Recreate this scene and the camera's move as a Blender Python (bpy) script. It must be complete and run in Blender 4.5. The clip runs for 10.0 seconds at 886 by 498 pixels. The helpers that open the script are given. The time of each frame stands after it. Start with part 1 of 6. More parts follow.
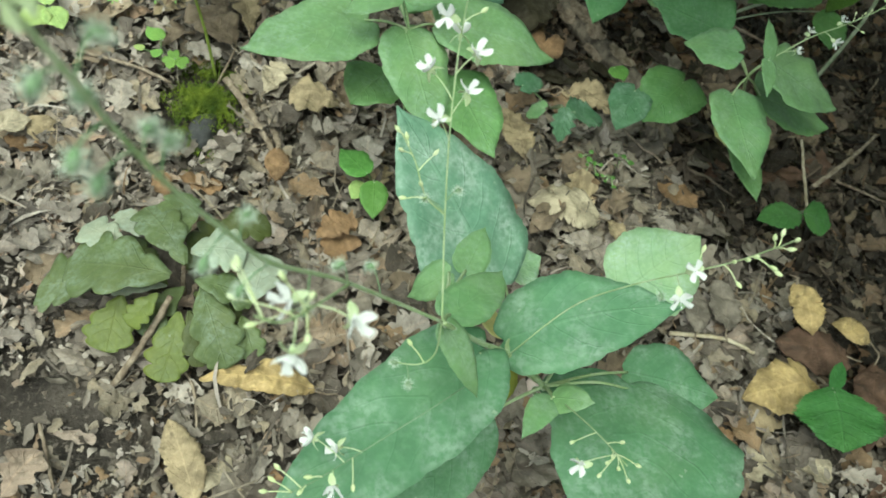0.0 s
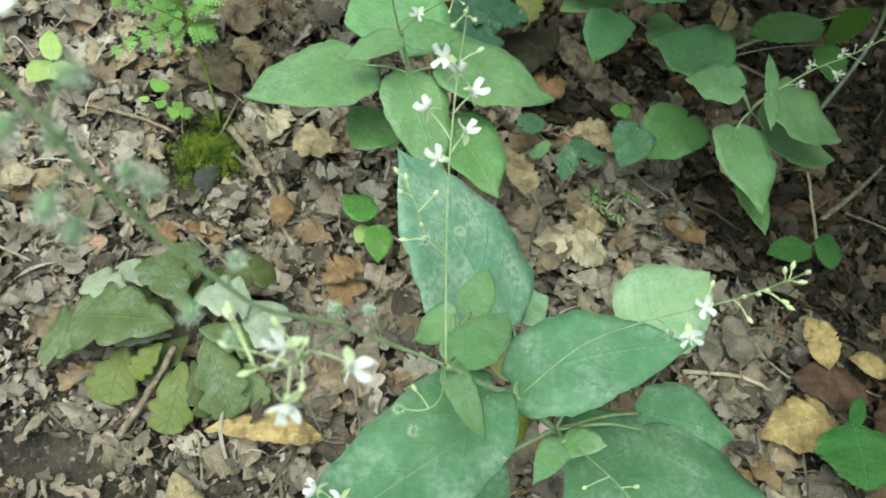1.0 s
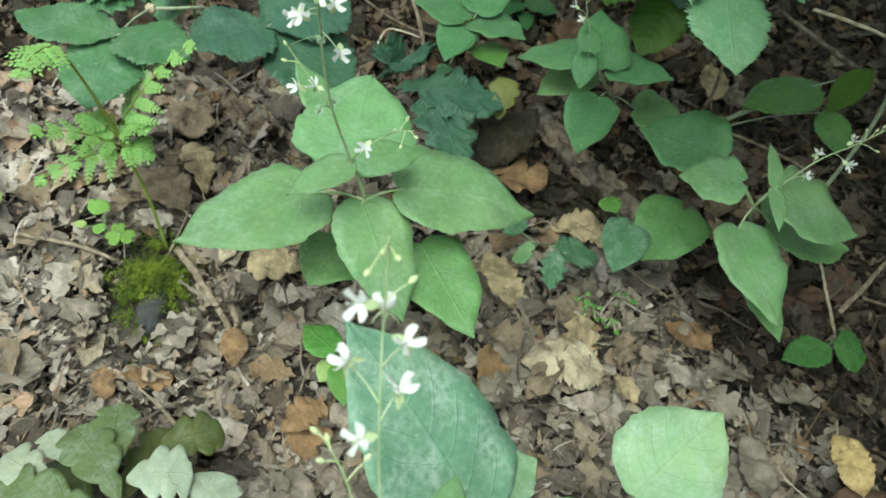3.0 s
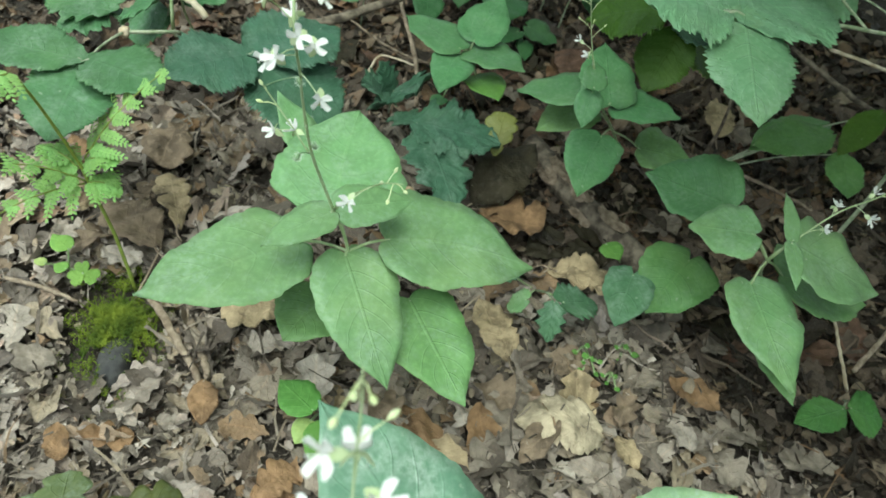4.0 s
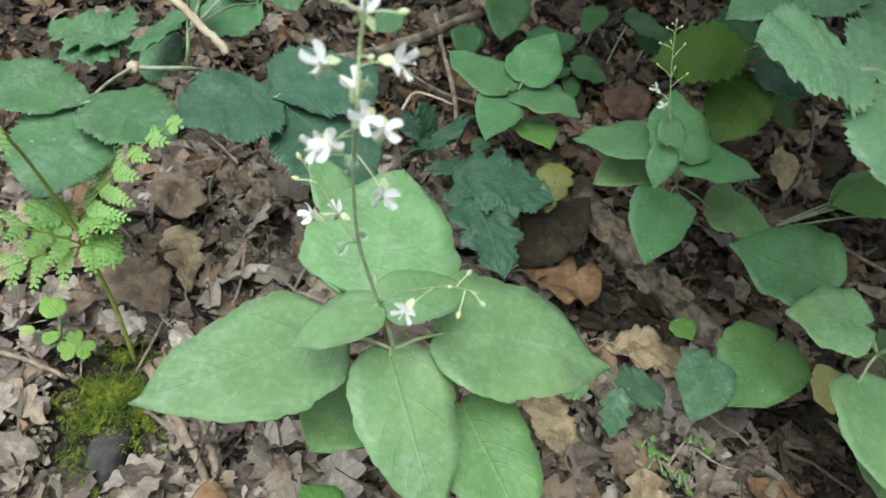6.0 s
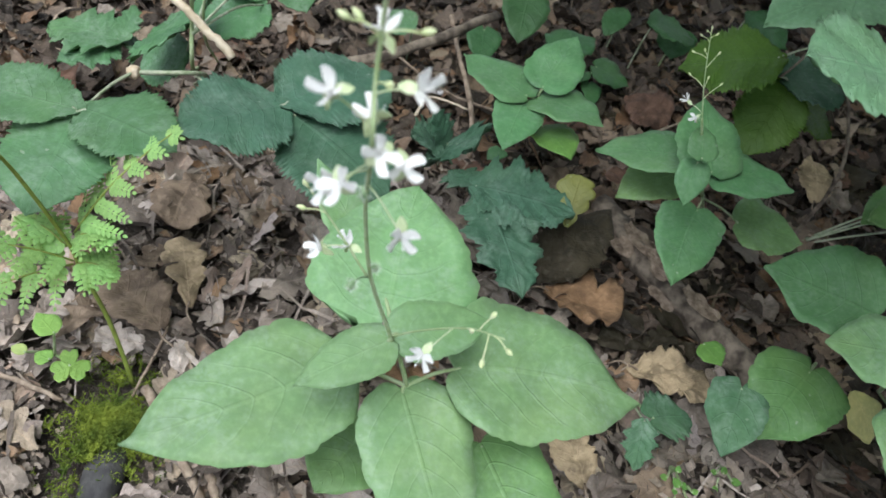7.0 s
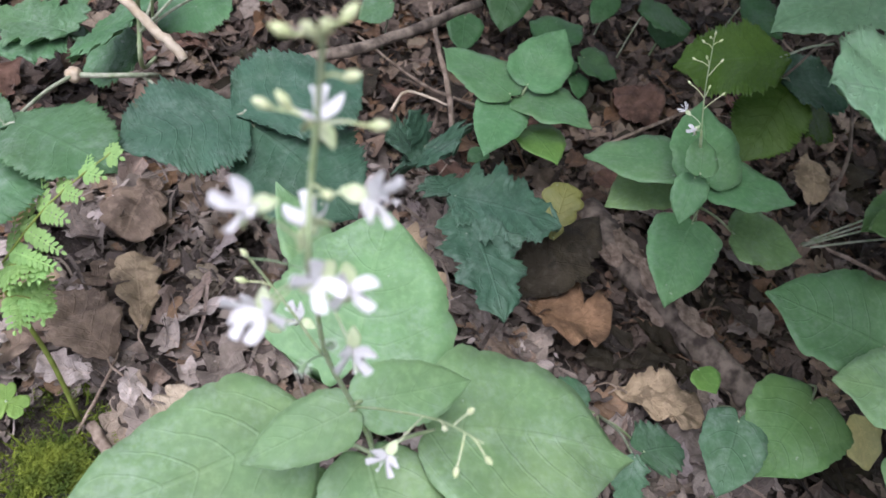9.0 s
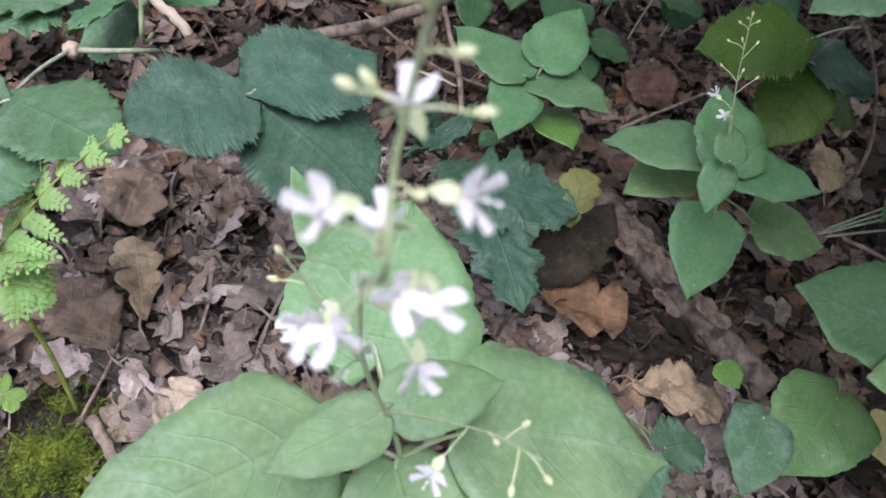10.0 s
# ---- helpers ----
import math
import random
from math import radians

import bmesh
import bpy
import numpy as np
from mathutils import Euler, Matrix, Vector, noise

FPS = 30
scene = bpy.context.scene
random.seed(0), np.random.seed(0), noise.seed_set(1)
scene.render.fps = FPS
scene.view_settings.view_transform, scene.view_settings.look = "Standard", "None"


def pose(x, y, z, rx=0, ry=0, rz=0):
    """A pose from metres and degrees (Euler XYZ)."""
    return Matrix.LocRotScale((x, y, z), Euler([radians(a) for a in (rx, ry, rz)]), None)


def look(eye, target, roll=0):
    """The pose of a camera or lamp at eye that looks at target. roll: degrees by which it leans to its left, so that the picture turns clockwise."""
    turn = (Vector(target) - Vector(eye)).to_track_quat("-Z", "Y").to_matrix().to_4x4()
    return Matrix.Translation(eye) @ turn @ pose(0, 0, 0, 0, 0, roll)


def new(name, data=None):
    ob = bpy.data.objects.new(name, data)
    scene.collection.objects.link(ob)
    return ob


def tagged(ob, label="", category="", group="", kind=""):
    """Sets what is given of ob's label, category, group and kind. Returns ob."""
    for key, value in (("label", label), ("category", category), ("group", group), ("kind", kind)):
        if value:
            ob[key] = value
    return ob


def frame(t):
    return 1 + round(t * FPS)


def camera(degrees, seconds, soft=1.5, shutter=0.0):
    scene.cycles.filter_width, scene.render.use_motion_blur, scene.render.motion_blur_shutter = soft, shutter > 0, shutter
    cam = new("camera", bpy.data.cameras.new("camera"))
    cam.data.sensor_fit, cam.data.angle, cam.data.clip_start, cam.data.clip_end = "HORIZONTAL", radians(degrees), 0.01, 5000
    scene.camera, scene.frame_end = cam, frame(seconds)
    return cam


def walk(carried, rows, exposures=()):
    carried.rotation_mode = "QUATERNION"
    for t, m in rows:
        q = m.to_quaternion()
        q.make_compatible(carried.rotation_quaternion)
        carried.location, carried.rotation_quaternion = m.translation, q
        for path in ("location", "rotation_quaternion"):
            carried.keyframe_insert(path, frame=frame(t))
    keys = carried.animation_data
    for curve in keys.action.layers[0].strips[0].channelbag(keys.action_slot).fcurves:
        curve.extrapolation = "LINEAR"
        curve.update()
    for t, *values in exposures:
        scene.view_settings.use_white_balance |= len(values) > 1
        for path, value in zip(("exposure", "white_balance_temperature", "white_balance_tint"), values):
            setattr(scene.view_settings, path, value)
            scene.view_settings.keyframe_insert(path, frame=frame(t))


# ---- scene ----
cam = camera(59.3, 10.0, soft=1.7)
PATH = [
    (0, (0.04, 0.024, 0.407), (0.385, 1.166, -1.198), 21.8),
    (0.5, (0.041, 0.025, 0.407), (0.369, 1.203, -1.176), 20.9),
    (1, (0.043, 0.026, 0.404), (0.349, 1.257, -1.142), 18.1),
    (1.5, (0.043, 0.035, 0.405), (0.345, 1.28, -1.13), 17.1),
    (2, (0.052, 0.063, 0.407), (0.348, 1.332, -1.11), 14.7),
    (2.5, (0.053, 0.079, 0.402), (0.354, 1.369, -1.096), 14.5),
    (2.7, (0.056, 0.089, 0.401), (0.351, 1.383, -1.094), 14.1),
    (3.8, (0.066, 0.13, 0.387), (0.388, 1.451, -1.079), 16.1),
    (4, (0.064, 0.138, 0.385), (0.385, 1.468, -1.074), 16.1),
    (4.5, (0.059, 0.154, 0.376), (0.375, 1.502, -1.068), 17.3),
    (5, (0.056, 0.176, 0.37), (0.361, 1.536, -1.064), 16.9),
    (5.5, (0.053, 0.187, 0.362), (0.35, 1.555, -1.066), 16.4),
    (6.8, (0.046, 0.222, 0.348), (0.337, 1.577, -1.094), 17.2),
    (7, (0.048, 0.224, 0.346), (0.324, 1.581, -1.098), 16.7),
    (7.5, (0.049, 0.236, 0.341), (0.335, 1.577, -1.115), 16.0),
    (8, (0.049, 0.256, 0.34), (0.358, 1.578, -1.129), 17.6),
    (8.5, (0.049, 0.262, 0.343), (0.372, 1.585, -1.123), 17.9),
    (9, (0.052, 0.263, 0.339), (0.384, 1.561, -1.146), 18.9),
    (9.5, (0.048, 0.264, 0.332), (0.394, 1.53, -1.177), 19.6),
    (10, (0.042, 0.275, 0.327), (0.41, 1.536, -1.181), 20.8),
]
EXPOSURES = [(0, 0.77, 6330, -13), (4, 0.86, 6180, -9), (5.5, 0.86, 6150, 1), (7.5, 0.86, 5900, 13), (10, 0.90, 5820, 29)]
walk(cam, [(t, look(eye, target, roll)) for t, eye, target, roll in PATH], EXPOSURES)
cam.data.dof.use_dof, cam.data.dof.focus_distance, cam.data.dof.aperture_fstop = True, 0.34, 26.0

# ---- sky and sun: soft daylight under a leafy wood ----
world = bpy.data.worlds.new("sky")
scene.world = world
world.use_nodes = True
wn, wl = world.node_tree.nodes, world.node_tree.links
sky = wn.new("ShaderNodeTexSky")
sky.sky_type, sky.sun_disc = "NISHITA", False
sky.sun_elevation, sky.sun_rotation, sky.dust_density, sky.air_density = radians(71), radians(205), 4.0, 1.0
soft_sky = wn.new("ShaderNodeHueSaturation")
soft_sky.inputs["Saturation"].default_value = 0.35
wl.new(sky.outputs["Color"], soft_sky.inputs["Color"])
wl.new(soft_sky.outputs["Color"], wn["Background"].inputs["Color"])
wn["Background"].inputs["Strength"].default_value = 0.137
sun = new("sun", bpy.data.lights.new("sun", "SUN"))
sun.data.energy, sun.data.angle, sun.data.color = 1.85, radians(45), (1.0, 0.98, 0.92)
sun.matrix_world = look((-0.75, -0.35, 2.4), (0, 0.3, 0))


# ---- materials ----
class Graph:
    """A node material, with short names for the nodes that are used most."""

    def __init__(self, name):
        self.mat = bpy.data.materials.new(name)
        self.mat.use_nodes = True
        self.nodes, self.links = self.mat.node_tree.nodes, self.mat.node_tree.links
        self.shader = self.nodes["Principled BSDF"]
        self.out = self.nodes["Material Output"]

    def set(self, socket, value):
        if isinstance(value, bpy.types.NodeSocket):
            self.links.new(value, socket)
        elif value is not None:
            socket.default_value = value

    def math(self, op, a, b=None, c=None):
        n = self.nodes.new("ShaderNodeMath")
        n.operation = op
        for i, v in enumerate((a, b, c)):
            self.set(n.inputs[i], v)
        return n.outputs[0]

    def band(self, v, low, high, to_low=0.0, to_high=1.0):
        n = self.nodes.new("ShaderNodeMapRange")
        n.interpolation_type = "SMOOTHSTEP"
        for i, x in enumerate((v, low, high, to_low, to_high)):
            self.set(n.inputs[i], x)
        return n.outputs[0]

    def mix(self, fac, a, b, kind="MIX"):
        n = self.nodes.new("ShaderNodeMix")
        n.data_type, n.blend_type = "RGBA", kind
        self.set(n.inputs[0], fac)
        self.set(n.inputs[6], a if isinstance(a, bpy.types.NodeSocket) else (*a, 1))
        self.set(n.inputs[7], b if isinstance(b, bpy.types.NodeSocket) else (*b, 1))
        return n.outputs[2]

    def noise(self, scale, detail=3.0, rough=0.55, vector=None, w=None):
        n = self.nodes.new("ShaderNodeTexNoise")
        if w is not None:
            n.noise_dimensions = "4D"
            self.set(n.inputs["W"], w)
        n.inputs["Scale"].default_value, n.inputs["Detail"].default_value = scale, detail
        n.inputs["Roughness"].default_value = rough
        self.set(n.inputs["Vector"], vector or self.nodes.new("ShaderNodeTexCoord").outputs["Object"])
        return n.outputs["Fac"]

    def ramp(self, fac, stops):
        n = self.nodes.new("ShaderNodeValToRGB")
        e = n.color_ramp.elements
        while len(e) < len(stops):
            e.new(0.5)
        for i, (p, c) in enumerate(stops):
            e[i].position, e[i].color = p, (*c, 1)
        self.set(n.inputs[0], fac)
        return n.outputs[0]

    def bump(self, height, strength, distance):
        n = self.nodes.new("ShaderNodeBump")
        n.inputs["Strength"].default_value, n.inputs["Distance"].default_value = strength, distance
        self.set(n.inputs["Height"], height)
        self.set(self.shader.inputs["Normal"], n.outputs[0])
        return n.outputs[0]

    def surface(self, color, rough, spec=0.4):
        self.set(self.shader.inputs["Base Color"], color if isinstance(color, bpy.types.NodeSocket) else (*color, 1))
        self.set(self.shader.inputs["Roughness"], rough)
        self.shader.inputs["Specular IOR Level"].default_value = spec
        return self.mat

    def glow_through(self, color, share, normal=None):
        """Adds light that shines through a thin blade."""
        t, m = self.nodes.new("ShaderNodeBsdfTranslucent"), self.nodes.new("ShaderNodeMixShader")
        self.set(t.inputs[0], color if isinstance(color, bpy.types.NodeSocket) else (*color, 1))
        if normal:
            self.set(t.inputs["Normal"], normal)
        m.inputs[0].default_value = share
        self.links.new(self.shader.outputs[0], m.inputs[1])
        self.links.new(t.outputs[0], m.inputs[2])
        self.links.new(m.outputs[0], self.out.inputs[0])


def leaf_material(name, green, mildew=0.0, veins=7.0, rough=0.5, through_share=0.3, spots=0.25, relief=1.0):
    g = Graph(name)
    uv = g.nodes.new("ShaderNodeSeparateXYZ")
    g.links.new(g.nodes.new("ShaderNodeTexCoord").outputs["UV"], uv.inputs[0])
    u = uv.outputs[0]
    v = g.math("ABSOLUTE", g.math("MULTIPLY_ADD", uv.outputs[1], 2.0, -1.0))
    rnd = g.nodes.new("ShaderNodeObjectInfo").outputs["Random"]
    wobble = g.math("MULTIPLY_ADD", g.noise(60, 2, w=rnd), 0.06, -0.03)
    x = g.math("FRACT", g.math("MULTIPLY", g.math("ADD", g.math("SUBTRACT", u, g.math("MULTIPLY", g.math("POWER", v, 1.25), 0.30)), wobble), veins))
    tri = g.math("ABSOLUTE", g.math("MULTIPLY_ADD", x, 2.0, -1.0))
    side = g.math("MULTIPLY", g.band(tri, 0.86, 0.99), g.band(v, 0.98, 0.55))
    rib = g.band(v, 0.05, 0.012)
    fine = g.noise(420, 3, w=rnd)
    broad = g.noise(55, 3, w=rnd)
    dark = tuple(c * 0.76 for c in green)
    light = (green[0] * 1.5 + 0.015, green[1] * 1.32 + 0.02, green[2] * 1.35 + 0.012)
    color = g.mix(g.band(broad, 0.3, 0.72), dark, green)
    color = g.mix(g.math("MULTIPLY", g.band(fine, 0.42, 0.72), 0.4), color, light)
    color = g.mix(g.math("MULTIPLY", side, 0.05), color, light)
    color = g.mix(g.math("MULTIPLY", rib, 0.11), color, (light[0] * 1.15, light[1] * 1.1, light[2] * 1.1))
    yellow = g.band(g.noise(26, 2, w=g.math("ADD", rnd, 5.0)), 0.45, 0.75)
    color = g.mix(g.math("MULTIPLY", yellow, 0.30), color, (light[0] * 1.12, light[1], light[2] * 0.88))
    tint = g.nodes.new("ShaderNodeHueSaturation")
    g.set(tint.inputs["Hue"], g.math("MULTIPLY_ADD", rnd, 0.016, 0.492))
    g.set(tint.inputs["Value"], g.math("MULTIPLY_ADD", rnd, 0.2, 0.92))
    g.set(tint.inputs["Color"], color)
    color = tint.outputs[0]
    if mildew:
        patch = g.math("MULTIPLY", g.band(g.noise(70, 4, 0.66, w=rnd), 0.38, 0.74), g.band(g.noise(380, 3, 0.6), 0.28, 0.66))
        color = g.mix(g.math("MULTIPLY", patch, mildew), color, (0.50, 0.60, 0.52))
    color = g.mix(g.math("MULTIPLY", g.band(v, 0.90, 0.985), 0.22), color, light)
    if spots:
        speck = g.band(g.noise(260, 2, 0.5, w=rnd), 0.715, 0.755)
        color = g.mix(g.math("MULTIPLY", speck, spots), color, (0.55, 0.58, 0.46))
        brown = g.band(g.noise(150, 2, 0.5, w=g.math("ADD", rnd, 7.0)), 0.755, 0.785)
        color = g.mix(g.math("MULTIPLY", brown, spots), color, (0.12, 0.085, 0.03))
    height = g.math("ADD", g.math("ADD", g.math("MULTIPLY", side, -0.75), g.math("MULTIPLY", rib, -0.9)), g.math("ADD", g.math("MULTIPLY", g.noise(150, 3, w=rnd), 1.9), g.math("MULTIPLY", fine, 0.35)))
    normal = g.bump(height, 0.5 * relief, 0.0005)
    g.surface(color, rough, 0.35)
    g.glow_through(g.mix(0.5, color, (green[0] * 2.2, green[1] * 1.7, green[2] * 0.7)), through_share, normal)
    return g.mat


def dead_material(name, brown, rough=0.75):
    g = Graph(name)
    uv = g.nodes.new("ShaderNodeSeparateXYZ")
    g.links.new(g.nodes.new("ShaderNodeTexCoord").outputs["UV"], uv.inputs[0])
    v = g.math("ABSOLUTE", g.math("MULTIPLY_ADD", uv.outputs[1], 2.0, -1.0))
    rnd = g.nodes.new("ShaderNodeObjectInfo").outputs["Random"]
    x = g.math("FRACT", g.math("MULTIPLY", g.math("SUBTRACT", uv.outputs[0], g.math("MULTIPLY", v, 0.3)), 7.0))
    side = g.band(g.math("ABSOLUTE", g.math("MULTIPLY_ADD", x, 2.0, -1.0)), 0.82, 0.99)
    rib = g.band(v, 0.06, 0.015)
    color = g.mix(g.band(g.noise(60, 5, 0.62, w=rnd), 0.34, 0.66), tuple(c * 0.42 for c in brown), brown)
    color = g.mix(g.math("MULTIPLY", g.band(g.noise(260, 3, w=rnd), 0.5, 0.75), 0.5), color, tuple(min(0.8, c * 1.45 + 0.02) for c in brown))
    color = g.mix(g.math("MULTIPLY", g.math("MAXIMUM", g.math("MULTIPLY", side, 0.2), rib), 0.3), color, tuple(min(0.8, c * 1.3) for c in brown))
    color = g.mix(g.math("MULTIPLY", g.band(g.noise(110, 2, w=g.math("ADD", rnd, 3.0)), 0.62, 0.72), 0.6), color, (0.05, 0.035, 0.025))
    normal = g.bump(g.math("ADD", g.math("MULTIPLY", side, -0.2), g.math("MULTIPLY", g.noise(200, 4), 1.5)), 0.8, 0.0012)
    g.surface(color, rough, 0.25)
    g.glow_through(tuple(min(0.8, c * 1.2) for c in brown), 0.12, normal)
    return g.mat


def plain_material(name, color, other, scale=300.0, rough=0.55, share=0.0, relief=0.4, spec=0.35):
    g = Graph(name)
    rnd = g.nodes.new("ShaderNodeObjectInfo").outputs["Random"]
    c = g.mix(g.band(g.noise(scale, 3, w=rnd), 0.32, 0.7), color, other)
    normal = g.bump(g.noise(scale * 3, 3), relief, 0.0005)
    g.surface(c, rough, spec)
    if share:
        g.glow_through(c, share, normal)
    return g.mat


def litter_material(name, stops):
    g = Graph(name)
    rnd = g.nodes.new("ShaderNodeNewGeometry").outputs["Random Per Island"]
    base = g.ramp(rnd, stops)
    uv = g.nodes.new("ShaderNodeSeparateXYZ")
    g.links.new(g.nodes.new("ShaderNodeTexCoord").outputs["UV"], uv.inputs[0])
    v = g.math("ABSOLUTE", g.math("MULTIPLY_ADD", uv.outputs[1], 2.0, -1.0))
    rib = g.band(v, 0.10, 0.03)
    x = g.math("FRACT", g.math("MULTIPLY", g.math("SUBTRACT", uv.outputs[0], g.math("MULTIPLY", v, 0.3)), 6.0))
    side = g.band(g.math("ABSOLUTE", g.math("MULTIPLY_ADD", x, 2.0, -1.0)), 0.84, 0.99)
    c = g.mix(g.math("MULTIPLY", g.band(g.noise(120, 4, 0.6), 0.42, 0.72), 0.5), base, (0.055, 0.045, 0.033))
    c = g.mix(g.math("MULTIPLY", g.band(g.noise(420, 3), 0.5, 0.75), 0.4), c, g.mix(0.35, g.mix(1.0, c, (1.6, 1.55, 1.5), "MULTIPLY"), (0.30, 0.27, 0.22)))
    c = g.mix(g.math("MULTIPLY", g.math("MAXIMUM", rib, g.math("MULTIPLY", side, 0.6)), 0.3), c, g.mix(1.0, c, (1.5, 1.35, 1.2), "MULTIPLY"))
    normal = g.bump(g.math("ADD", g.math("MULTIPLY", side, -0.5), g.math("MULTIPLY", g.noise(300, 4), 1.5)), 0.7, 0.0012)
    g.surface(c, 0.72, 0.28)
    return g.mat


def soil_material():
    g = Graph("woodland soil")
    c = g.mix(g.band(g.noise(35, 5, 0.6), 0.35, 0.7), (0.052, 0.043, 0.037), (0.140, 0.117, 0.098))
    c = g.mix(g.math("MULTIPLY", g.band(g.noise(420, 4, 0.65), 0.52, 0.72), 0.7), c, (0.23, 0.195, 0.16))
    g.bump(g.noise(260, 6, 0.7), 1.0, 0.006)
    return g.surface(c, 0.9, 0.2)


m_leaf = leaf_material("nightshade leaf", (0.170, 0.316, 0.136), 0.30, spots=0.5, relief=0.75)
m_leaf_old = leaf_material("mildewed nightshade leaf", (0.142, 0.272, 0.178), 0.80, spots=0.3)
m_leaf_dull = leaf_material("dull green nightshade leaf", (0.106, 0.236, 0.120), 0.45, spots=0.4, relief=0.8)
# copy of the nightshade leaf with the bank's shade put into its green
m_leaf_deep_shade = leaf_material("deep green nightshade leaf", (0.105, 0.245, 0.098), 0.18, spots=0.45, relief=0.8)
m_leaf_pale = leaf_material("pale nightshade leaf", (0.25, 0.39, 0.22), 0.65)
m_leaf_under = leaf_material("shaded nightshade leaf", (0.160, 0.305, 0.108), 0.20, spots=0.4)
m_leaf_heart = leaf_material("low heart-shaped leaf", (0.105, 0.225, 0.070), 0.10, spots=0.3)
m_leaf_blue = leaf_material("bluish ivy leaf", (0.070, 0.172, 0.085), 0.3, veins=5)
m_leaf_bright = leaf_material("bright seedling leaf", (0.125, 0.285, 0.062), 0.0, veins=5)
m_leaf_dark = leaf_material("dark seedling leaf", (0.045, 0.125, 0.042), 0.05, veins=5)
m_nettle = leaf_material("toothed seedling leaf", (0.070, 0.200, 0.050), 0.05, veins=6, relief=1.5)
m_clover = leaf_material("wood sorrel leaf", (0.23, 0.41, 0.095), 0.0, veins=3, spots=0.0)
m_leaf_lime = leaf_material("lime seedling leaf", (0.36, 0.48, 0.17), 0.0, veins=5)
m_leaf_yellow = leaf_material("yellowing leaf", (0.26, 0.30, 0.055), 0.0)
m_leaf_olive = leaf_material("olive oak leaf", (0.17, 0.19, 0.05), 0.0)
m_leaf_tan = leaf_material("dying tan leaf", (0.48, 0.49, 0.20), 0.0)
m_bramble = leaf_material("bramble leaf", (0.082, 0.200, 0.082), 0.25, veins=9, relief=0.8, spots=0.3)
m_bramble_dark = leaf_material("dark bramble leaf", (0.050, 0.122, 0.072), 0.18, veins=9, relief=0.9, spots=0.35)
# sky reflection on the arching bramble is painted in as a paler, bluish green
m_bramble_sheen = leaf_material("pale bluish bramble leaf", (0.138, 0.276, 0.146), 0.22, veins=9, relief=1.0, spots=0.4)
m_bramble_yellow = leaf_material("yellowish bramble leaf", (0.078, 0.160, 0.022), 0.0, veins=9, relief=1.0, spots=0.3, through_share=0.4)
m_oak = leaf_material("oak leaf", (0.118, 0.160, 0.060), 0.35, veins=5, rough=0.5)
m_oak_deep = leaf_material("dark olive oak leaf", (0.080, 0.100, 0.026), 0.1, veins=5, rough=0.45)
m_oak_pale = leaf_material("mildewed oak leaf", (0.33, 0.38, 0.29), 0.7, veins=5, rough=0.6)
m_oak_bright = leaf_material("fresh oak leaf", (0.150, 0.195, 0.042), 0.1, veins=5)
m_fern = leaf_material("fern leaflet", (0.25, 0.45, 0.145), 0.0, veins=4, spots=0.0, through_share=0.35)
m_dead_pale = dead_material("pale dead leaf", (0.46, 0.385, 0.275))
m_dead_tan = dead_material("tan dead leaf", (0.42, 0.325, 0.200))
m_dead_gold = dead_material("golden dead leaf", (0.56, 0.40, 0.185), 0.6)
m_dead_grey = dead_material("grey-brown dead leaf", (0.25, 0.210, 0.170))
m_dead_dark = dead_material("dark dead leaf", (0.040, 0.033, 0.018))
m_dead_brown = dead_material("brown dead leaf", (0.238, 0.178, 0.124))
m_dead_orange = dead_material("orange-brown dead leaf", (0.27, 0.165, 0.088))
m_dead_red = dead_material("red-brown dead leaf", (0.150, 0.088, 0.060))
m_stem = plain_material("green stem", (0.28, 0.38, 0.17), (0.42, 0.50, 0.30), 200, 0.5, 0.2)
m_fernstem = plain_material("fern stalk", (0.13, 0.16, 0.025), (0.20, 0.26, 0.05), 150)
m_cane = plain_material("bramble cane", (0.17, 0.22, 0.12), (0.33, 0.35, 0.26), 240, 0.6)
m_twig = plain_material("dry twig", (0.13, 0.095, 0.065), (0.30, 0.24, 0.18), 220, 0.8, 0, 1.0)
m_bark = plain_material("rotten bark", (0.042, 0.032, 0.024), (0.20, 0.165, 0.125), 130, 0.85, 0, 1.0)
m_straw = plain_material("straw", (0.36, 0.29, 0.19), (0.58, 0.51, 0.39), 150, 0.6)
m_petal = plain_material("white petal", (0.93, 0.93, 0.92), (0.90, 0.90, 0.89), 500, 0.5, 0.5, 0.2)
m_sepal = plain_material("pale green sepal", (0.52, 0.62, 0.34), (0.64, 0.70, 0.48), 400, 0.5, 0.3)
m_bud = plain_material("yellow-green bud", (0.60, 0.68, 0.34), (0.70, 0.74, 0.50), 300, 0.45, 0.25)
m_fruit = plain_material("green burr", (0.17, 0.29, 0.13), (0.27, 0.37, 0.22), 500, 0.5, 0.2)
m_hair = plain_material("white bristle", (0.62, 0.70, 0.58), (0.72, 0.78, 0.68), 500, 0.5, 0.4)
m_moss = plain_material("moss", (0.045, 0.080, 0.006), (0.195, 0.245, 0.025), 110, 0.8, 0.2)
m_stone = plain_material("dark stone", (0.022, 0.022, 0.023), (0.06, 0.058, 0.056), 120, 0.7, 0, 1.0)
m_pebble = plain_material("pinkish pebble", (0.50, 0.38, 0.34), (0.62, 0.52, 0.46), 160, 0.6)
